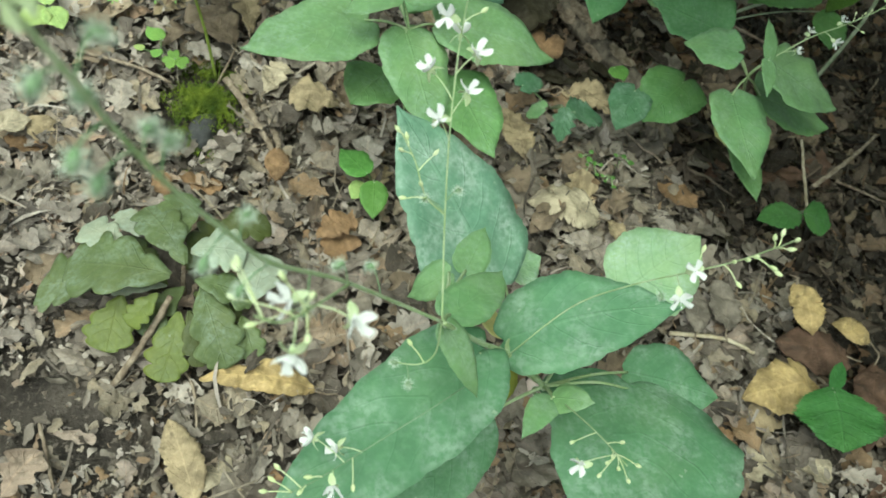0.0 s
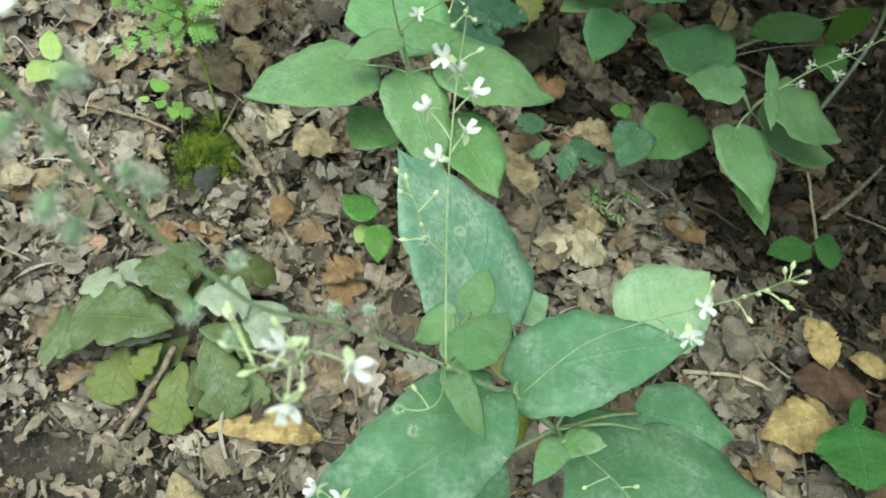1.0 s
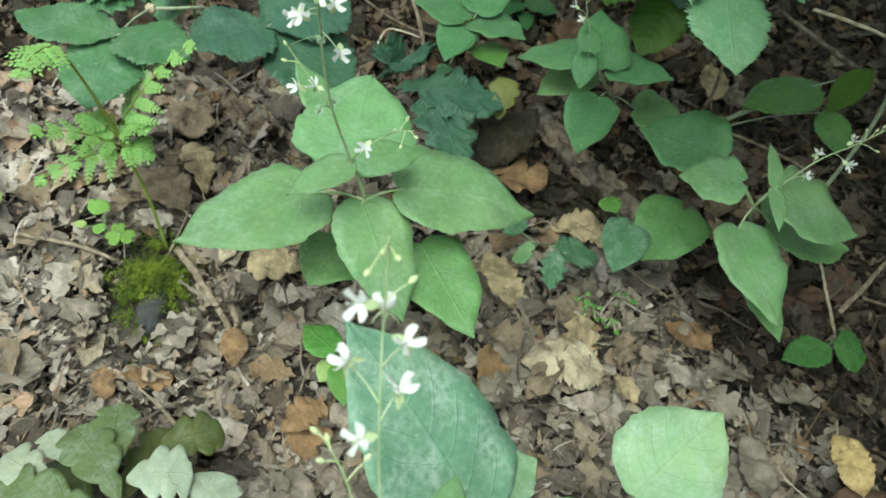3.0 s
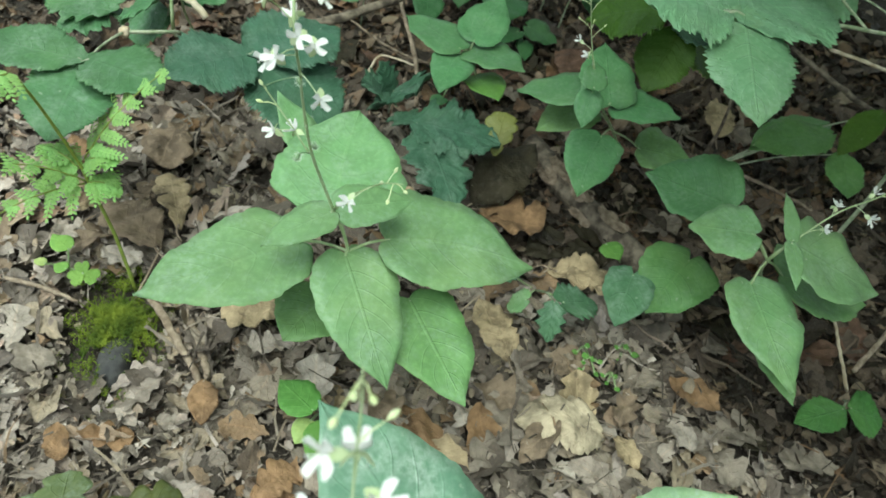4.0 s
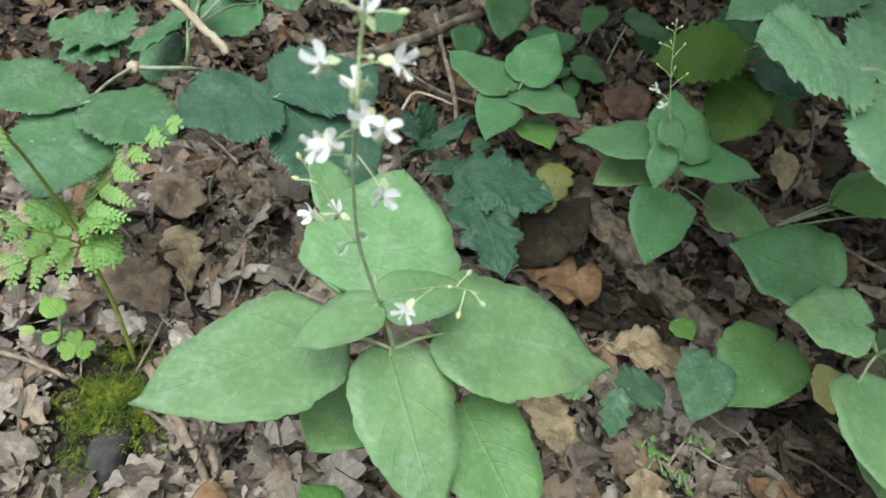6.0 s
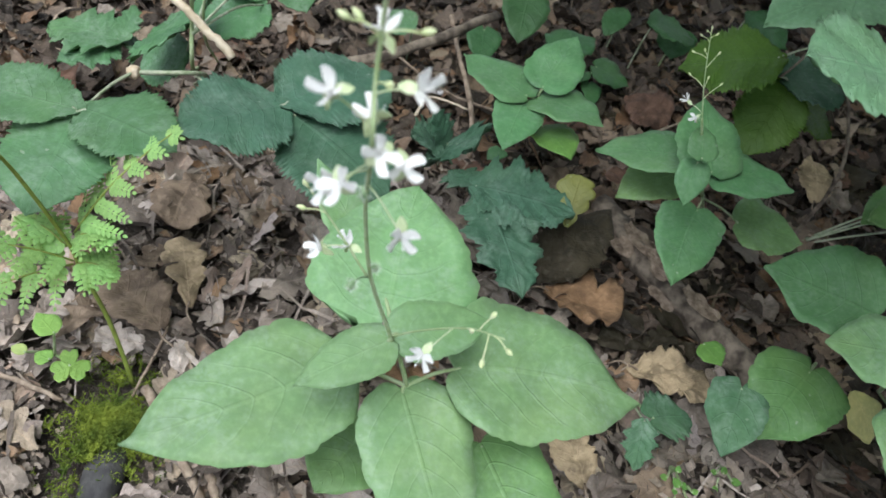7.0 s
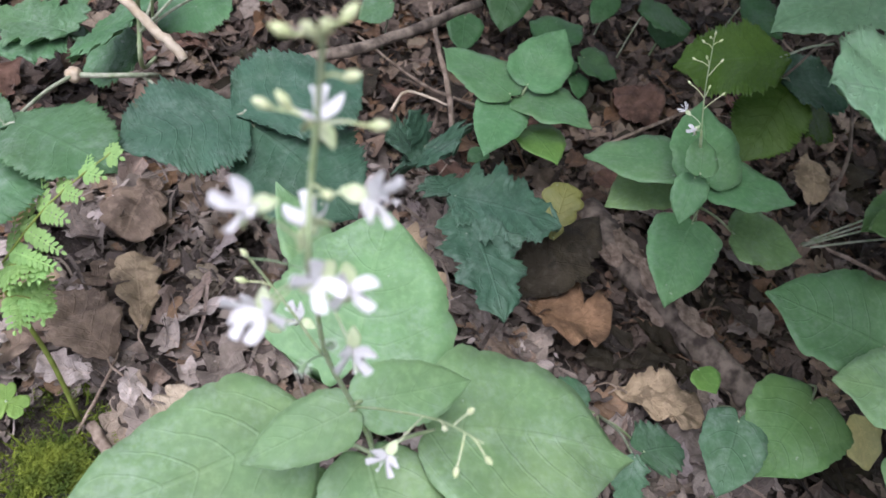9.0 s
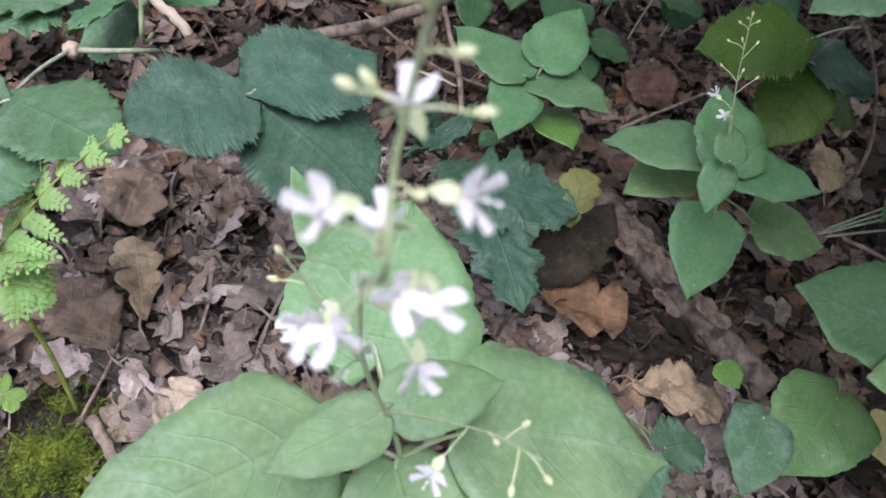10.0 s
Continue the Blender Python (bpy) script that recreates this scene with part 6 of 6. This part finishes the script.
# ---- moss, stones ----
def moss():
    rng = np.random.default_rng(11)
    v, f = [], []
    for _ in range(4200):
        a, r = rng.uniform(0, 6.283), abs(rng.normal(0, 0.45))
        x, y = -0.040 + 0.025 * r * math.cos(a), 0.402 + 0.044 * r * math.sin(a)
        if noise.noise(Vector((x, y, 0.0)) * 70) < -0.12 and rng.random() < 0.85:
            continue
        if ((x + 0.037) / 0.0105) ** 2 + ((y - 0.380) / 0.019) ** 2 < 1 and rng.random() < 0.8:
            continue
        h = rng.uniform(0.004, 0.010) * (1.1 - min(1, 0.5 * r))
        z = relief(x, y) + 0.009
        lean = rng.normal(0, 0.45, 2)
        w = rng.uniform(0.0004, 0.0009)
        t = rng.uniform(0, 6.283)
        k = len(v)
        v += [(x + w * math.cos(t), y + w * math.sin(t), z), (x - w * math.cos(t), y - w * math.sin(t), z), (x + h * lean[0], y + h * lean[1], z + h)]
        f.append((k, k + 1, k + 2))
        for q in range(3):
            u = (q + 1) / 4
            cx, cy, cz = x + h * lean[0] * u, y + h * lean[1] * u, z + h * u
            b = rng.uniform(0, 6.283)
            k = len(v)
            e = 0.0016
            v += [(cx, cy, cz), (cx + e * math.cos(b) + 0.0004, cy + e * math.sin(b), cz + 0.0006), (cx + e * math.cos(b), cy + e * math.sin(b) + 0.0005, cz + 0.0009)]
            f.append((k, k + 1, k + 2))
    tagged(new("moss", mesh_of("moss", v, f, m_moss, smooth=False)), "cushion of bright green moss round a dark stone", "moss", kind="stuff")


def pebble(name, label, x, y, z, size, mat, seed):
    bm = bmesh.new()
    bmesh.ops.create_icosphere(bm, subdivisions=3, radius=1)
    rng = Vector((seed * 3.1, seed, 0))
    for q in bm.verts:
        k = 1 + 0.25 * noise.noise(q.co * 1.3 + rng) + 0.08 * noise.noise(q.co * 4 + rng)
        q.co = Vector((q.co.x * size[0] * k, q.co.y * size[1] * k, q.co.z * size[2] * k))
    me = bpy.data.meshes.new(name)
    bm.to_mesh(me)
    bm.free()
    me.materials.append(mat)
    me.polygons.foreach_set("use_smooth", [True] * len(me.polygons))
    ob = new(name, me)
    ob.location = (x, y, z)
    tagged(ob, label, "stone")


moss()
pebble("stone", "dark grey stone half buried in moss", -0.0370, 0.380, -0.001, (0.0088, 0.0190, 0.007), m_stone, 1)
pebble("stone", "small pinkish pebble beside a plant stem", 0.183, 0.219, 0.004, (0.006, 0.008, 0.005), m_pebble, 2)


# ---- dead leaf litter ----
def wave(s, rng, low, swing, turns):
    """A smooth uneven edge."""
    out = np.full_like(s, low)
    for k in range(1, 4):
        out += swing / k * np.sin(s * 6.283 * turns * k * rng.uniform(0.7, 1.3) + rng.uniform(0, 6.283))
    return out


def scrap(kind, rng, rows, cols):
    """Points of one dead leaf of unit length, curled: 0 lobed leaves, 1 plain leaves, 2 torn bits, 3 shreds and stalks."""
    s = np.linspace(0, 1, rows + 1)
    sides = []
    for _ in range(2):
        if kind == 0:
            lobes = 0.5 + 0.5 * np.cos(s * 6.283 * rng.uniform(2.8, 3.5) + rng.uniform(0, 6))
            w = np.interp(s, (0, .06, .15, .55, .85, .95, 1), (.02, .03, .15, .36, .33, .20, .05)) * (0.54 + 0.50 * lobes ** 0.5)
        elif kind == 1:
            w = np.interp(s, (0, .2, .5, .8, 1), (.04, .24, .34, .22, .03)) * wave(s, rng, 1.0, 0.10, 2.0)
        elif kind == 2:
            w = np.interp(s, (0, .12, .88, 1), (.3, 1, 1, .25)) * np.clip(wave(s, rng, 0.28, 0.12, 1.3), 0.03, 0.6)
        else:
            w = np.interp(s, (0, 1), (.030, .018)) * wave(s, rng, 1.0, 0.2, 2.0)
        sides.append(w)
    curl, cup, twist = rng.normal(0, 0.40), rng.normal(0.1, 0.9), rng.normal(0, 0.7)
    sway = rng.uniform(-0.10, 0.10)
    p = rng.uniform(0, 6.283, 6)
    pts, uv = [], []
    for i in range(rows + 1):
        for j in range(cols + 1):
            v = -1 + 2 * j / cols
            y = v * sides[0 if v < 0 else 1][i] + sway * math.sin(3.1 * s[i])
            x = s[i] - 0.5
            z = curl * x * x + cup * y * y + twist * x * y
            z += 0.035 * math.sin(9 * x + p[0]) * math.cos(8 * y + p[1]) + 0.022 * math.sin(19 * x + p[2] + 15 * y) + 0.016 * math.sin(26 * y + p[3] + 11 * x)
            pts.append((x + 0.02 * math.sin(14 * y + p[4]), y, z))
            uv.append((s[i], 0.5 + 0.5 * v))
    return np.array(pts), np.array(uv)


def grid_faces(rows, cols):
    c = cols + 1
    return np.array([(i * c + j, i * c + j + 1, (i + 1) * c + j + 1, (i + 1) * c + j) for i in range(rows) for j in range(cols)])


def spin_matrix(rng, tilt):
    q = Euler((rng.normal(0, tilt), rng.normal(0, tilt), rng.uniform(0, 6.283))).to_matrix()
    return np.array(q)


rng = np.random.default_rng(5)
FINE, COARSE = grid_faces(12, 4), grid_faces(5, 2)
LEAVES = [[scrap(k, rng, 12, 4) for _ in range(14)] for k in range(3)]
WIDE = grid_faces(22, 8)
WHOLE = [[scrap(k, rng, 22, 8) for _ in range(14)] for k in range(2)]
CRUMBS = [[scrap(k, rng, 5, 2) for _ in range(14)] for k in range(4)]


def scatter(stock, cells, kinds, count, low, high, tilt, lift, area, seed, outer=False):
    """Many scraps: places and sizes at random over an area. Gives their points and texture places, piece by piece, and the cells of one piece."""
    rng = np.random.default_rng(seed)
    V, U = [], []
    for _ in range(count):
        x, y = rng.uniform(area[0], area[1]), rng.uniform(area[2], area[3])
        if outer:
            a, r = rng.uniform(0, 6.283), abs(rng.normal(0, 0.36)) * (area[1] - area[0])
            x, y = 0.2 + r * math.cos(a), 0.5 + r * math.sin(a)
        if ((x + 0.042) / 0.026) ** 2 + ((y - 0.402) / 0.042) ** 2 < 1 and rng.random() < 0.97:
            continue
        if (x + 0.075) ** 2 + ((y - 0.170) * 1.3) ** 2 < 0.0012 and rng.random() < 0.75:
            continue
        if outer and -0.2 < x < 0.6 and 0.08 < y < 0.9:
            continue
        if high > 0.02 and not outer and x < 0.0 and y < 0.24 + 0.03 * math.sin(40 * x) and rng.random() < (0.6 if high < 0.035 else 0.9):
            continue
        p, uv = stock[int(rng.choice(kinds))][int(rng.integers(0, 14))]
        size = low * (high / low) ** (rng.random() ** 1.6)
        q = (p * size * (1.0, rng.uniform(0.4, 1.1), 1.0)) @ spin_matrix(rng, tilt).T
        z = relief(x, y) + rng.uniform(0.2, 1.0) * lift - min(0, q[:, 2].min() * 0.55)
        V.append(q + (x, y, z))
        U.append(uv)
    return np.array(V), np.array(U), cells


HEAPS = [
    scatter(LEAVES, FINE, (0, 0, 1, 2, 2, 2), 12500, 0.009, 0.030, 0.42, 0.012, (-0.26, 0.66, 0.06, 0.98), 21),
    scatter(WHOLE, WIDE, (0, 0, 0, 1), 1300, 0.022, 0.040, 0.22, 0.015, (-0.22, 0.56, 0.06, 0.86), 27),
    scatter(CRUMBS, COARSE, (0, 1, 2), 17000, 0.004, 0.012, 0.5, 0.014, (-0.26, 0.55, 0.06, 0.85), 22),
    scatter(CRUMBS, COARSE, (2,), 7500, 0.003, 0.009, 0.5, 0.012, (-0.28, 0.04, 0.06, 0.42), 24),
    scatter(CRUMBS, COARSE, (3,), 4600, 0.010, 0.045, 0.14, 0.020, (-0.28, 0.6, 0.06, 0.9), 25),
    scatter(LEAVES, FINE, (0, 1, 2), 1900, 0.03, 0.06, 0.3, 0.012, (-0.5, 0.9, -0.2, 1.35), 23, True),
    scatter(CRUMBS, COARSE, (0, 1, 2), 9000, 0.03, 0.07, 0.25, 0.012, (-2.2, 2.6, -2.0, 3.0), 26, True),
]


def damp_shade(x, y):
    """Where litter is damp, its colour also darkened for shade: the bank at the back and to the right."""
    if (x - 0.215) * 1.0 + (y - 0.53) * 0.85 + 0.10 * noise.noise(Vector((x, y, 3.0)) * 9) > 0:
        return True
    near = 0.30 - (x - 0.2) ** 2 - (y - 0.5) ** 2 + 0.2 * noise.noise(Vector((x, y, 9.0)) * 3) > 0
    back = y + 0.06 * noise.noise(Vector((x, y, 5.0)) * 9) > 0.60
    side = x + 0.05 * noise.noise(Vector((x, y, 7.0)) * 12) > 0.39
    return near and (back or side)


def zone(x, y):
    """0 for dry litter, 1 for the damp bank darkened for shade, 2 for the trodden edge of the path."""
    if damp_shade(x, y):
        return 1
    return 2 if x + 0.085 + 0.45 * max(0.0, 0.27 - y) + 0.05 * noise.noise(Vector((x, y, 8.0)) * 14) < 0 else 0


def litter_sheet(name, label, mat, which):
    V, F, U, k = [], [], [], 0
    for v, u, cells in HEAPS:
        per = v.shape[1]
        keep = np.array([zone(*p[per // 2, :2]) == which for p in v])
        n = int(keep.sum())
        V.append(v[keep].reshape(-1, 3))
        U.append(u[keep].reshape(-1, 2))
        F.append((cells[None] + per * np.arange(n)[:, None, None]).reshape(-1, 4) + k)
        k += n * per
    return tagged(new(name, mesh_of(name, np.concatenate(V), np.concatenate(F), mat, np.concatenate(U))), label, "leaf litter", kind="stuff")


litter = litter_sheet("leaf_litter", "thick pale brown litter of broken dry oak leaves", m_litter, 0)
damp_shade_litter = litter_sheet("leaf_litter", "damp litter of rotting leaves on the bank, coloured darker for shade", m_litter_damp_shade, 1)
litter_sheet("leaf_litter", "crushed pale pinkish leaf litter at the edge of a path", m_litter_path, 2)

# whole leaves that lie on top of the litter, each one a piece of it
rng = np.random.default_rng(31)
TOP, SHADE_TOP = [], []
for i, (p, uv) in enumerate(WHOLE[0] + WHOLE[1][:7]):
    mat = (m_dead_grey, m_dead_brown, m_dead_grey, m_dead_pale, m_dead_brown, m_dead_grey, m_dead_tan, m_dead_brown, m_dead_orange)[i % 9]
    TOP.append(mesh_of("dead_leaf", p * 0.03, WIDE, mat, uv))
    # copies for the bank in darker browns, standing in for its shade
    SHADE_TOP.append(mesh_of("dead_leaf", p * 0.03, WIDE, (m_dead_dark, m_dead_red, m_dead_grey, m_dead_brown)[i % 4], uv))
for _ in range(290):
    x, y = rng.uniform(-0.16, 0.46), rng.uniform(0.13, 0.75)
    size = rng.uniform(0.7, 1.35)
    shade_zone = damp_shade(x, y)
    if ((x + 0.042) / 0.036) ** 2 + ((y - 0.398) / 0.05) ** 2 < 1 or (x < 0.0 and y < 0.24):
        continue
    ob = new("dead_leaf", (SHADE_TOP if shade_zone else TOP)[int(rng.integers(0, len(TOP)))])
    ob.parent = damp_shade_litter if shade_zone else litter
    ob.matrix_basis = Matrix.LocRotScale((x, y, relief(x, y) + 0.013 + rng.uniform(0, 0.004)), Euler((rng.normal(0, 0.16), rng.normal(0, 0.16), rng.uniform(0, 6.283))), (size, size * rng.uniform(0.75, 1.15), size))


# ---- unseen shrub, added over the bank to block light and shade it ----
def shrub():
    rng = np.random.default_rng(77)
    tree = thing("hazel_shrub", (0.95, 0.75, -0.01), "unseen shrub added to shade the bank", "shrub")
    at = origin(tree)
    v, f = tube(smooth_line([(0.95, 0.75, -0.01), (0.93, 0.72, 0.4), (0.86, 0.7, 0.8), (0.8, 0.66, 1.1)], 6) - at, 0.022, 0.012, 10, 0.06, 1)
    trunk = part("trunk", mesh_of("trunk", v, f, m_bark), tree)
    for k in range(7):
        a = (0.90 - 0.015 * k, 0.71, 0.5 + 0.07 * k)
        e = (rng.uniform(0.36, 1.2), rng.uniform(0.1, 1.4), rng.uniform(0.55, 0.95))
        m = (0.5 * (a[0] + e[0]), 0.5 * (a[1] + e[1]), 0.5 * (a[2] + e[2]) + 0.1)
        v, f = tube(smooth_line([a, m, e], 6) - at, 0.008, 0.003, 7)
        part("limb", mesh_of("limb", v, f, m_bark), trunk)
    verts, faces, uvs = [], [], []
    for _ in range(SHRUB_LEAVES):
        x, y = rng.uniform(-0.2, 1.45), rng.uniform(-0.2, 1.65)
        lumps = noise.noise(Vector((x, y, 0.0)) * 4)
        out = ((x - 0.63) / 0.72) ** 2 + ((y - 0.72) / 0.84) ** 2 - 0.45 * lumps
        if out > 1:
            continue
        z = 0.46 + rng.random() * (0.10 + 0.55 * (1 - max(0, out)) + 0.12 * lumps)
        front = y < 0.40
        if rng.random() > (x - (0.165 if front else 0.01)) / (0.2 if front else 0.13) and rng.random() > (y - 0.7) / 0.15:
            continue
        size = rng.uniform(0.035, 0.065)
        r = spin_matrix(rng, 0.4)
        k = len(verts)
        for p, q in (((-.5, 0, 0), (0, .5)), ((-.1, -.38, .06), (.35, 0)), ((-.1, 0, 0), (.4, .5)), ((-.1, .38, .06), (.35, 1)), ((.25, -.3, .02), (.7, 0)), ((.25, 0, -.03), (.7, .5)), ((.25, .3, .02), (.7, 1)), ((.55, 0, -.1), (1, .5))):
            verts.append(r @ (np.array(p) * size) + (x, y, z) - at)
            uvs.append(q)
        faces += [tuple(k + i for i in g) for g in ((0, 1, 2), (0, 2, 3), (1, 4, 5, 2), (2, 5, 6, 3), (4, 7, 5), (5, 7, 6))]
    part("crown", mesh_of("crown", verts, faces, m_leaf_under, uvs), tree)


SHRUB_LEAVES = 9600
shrub()
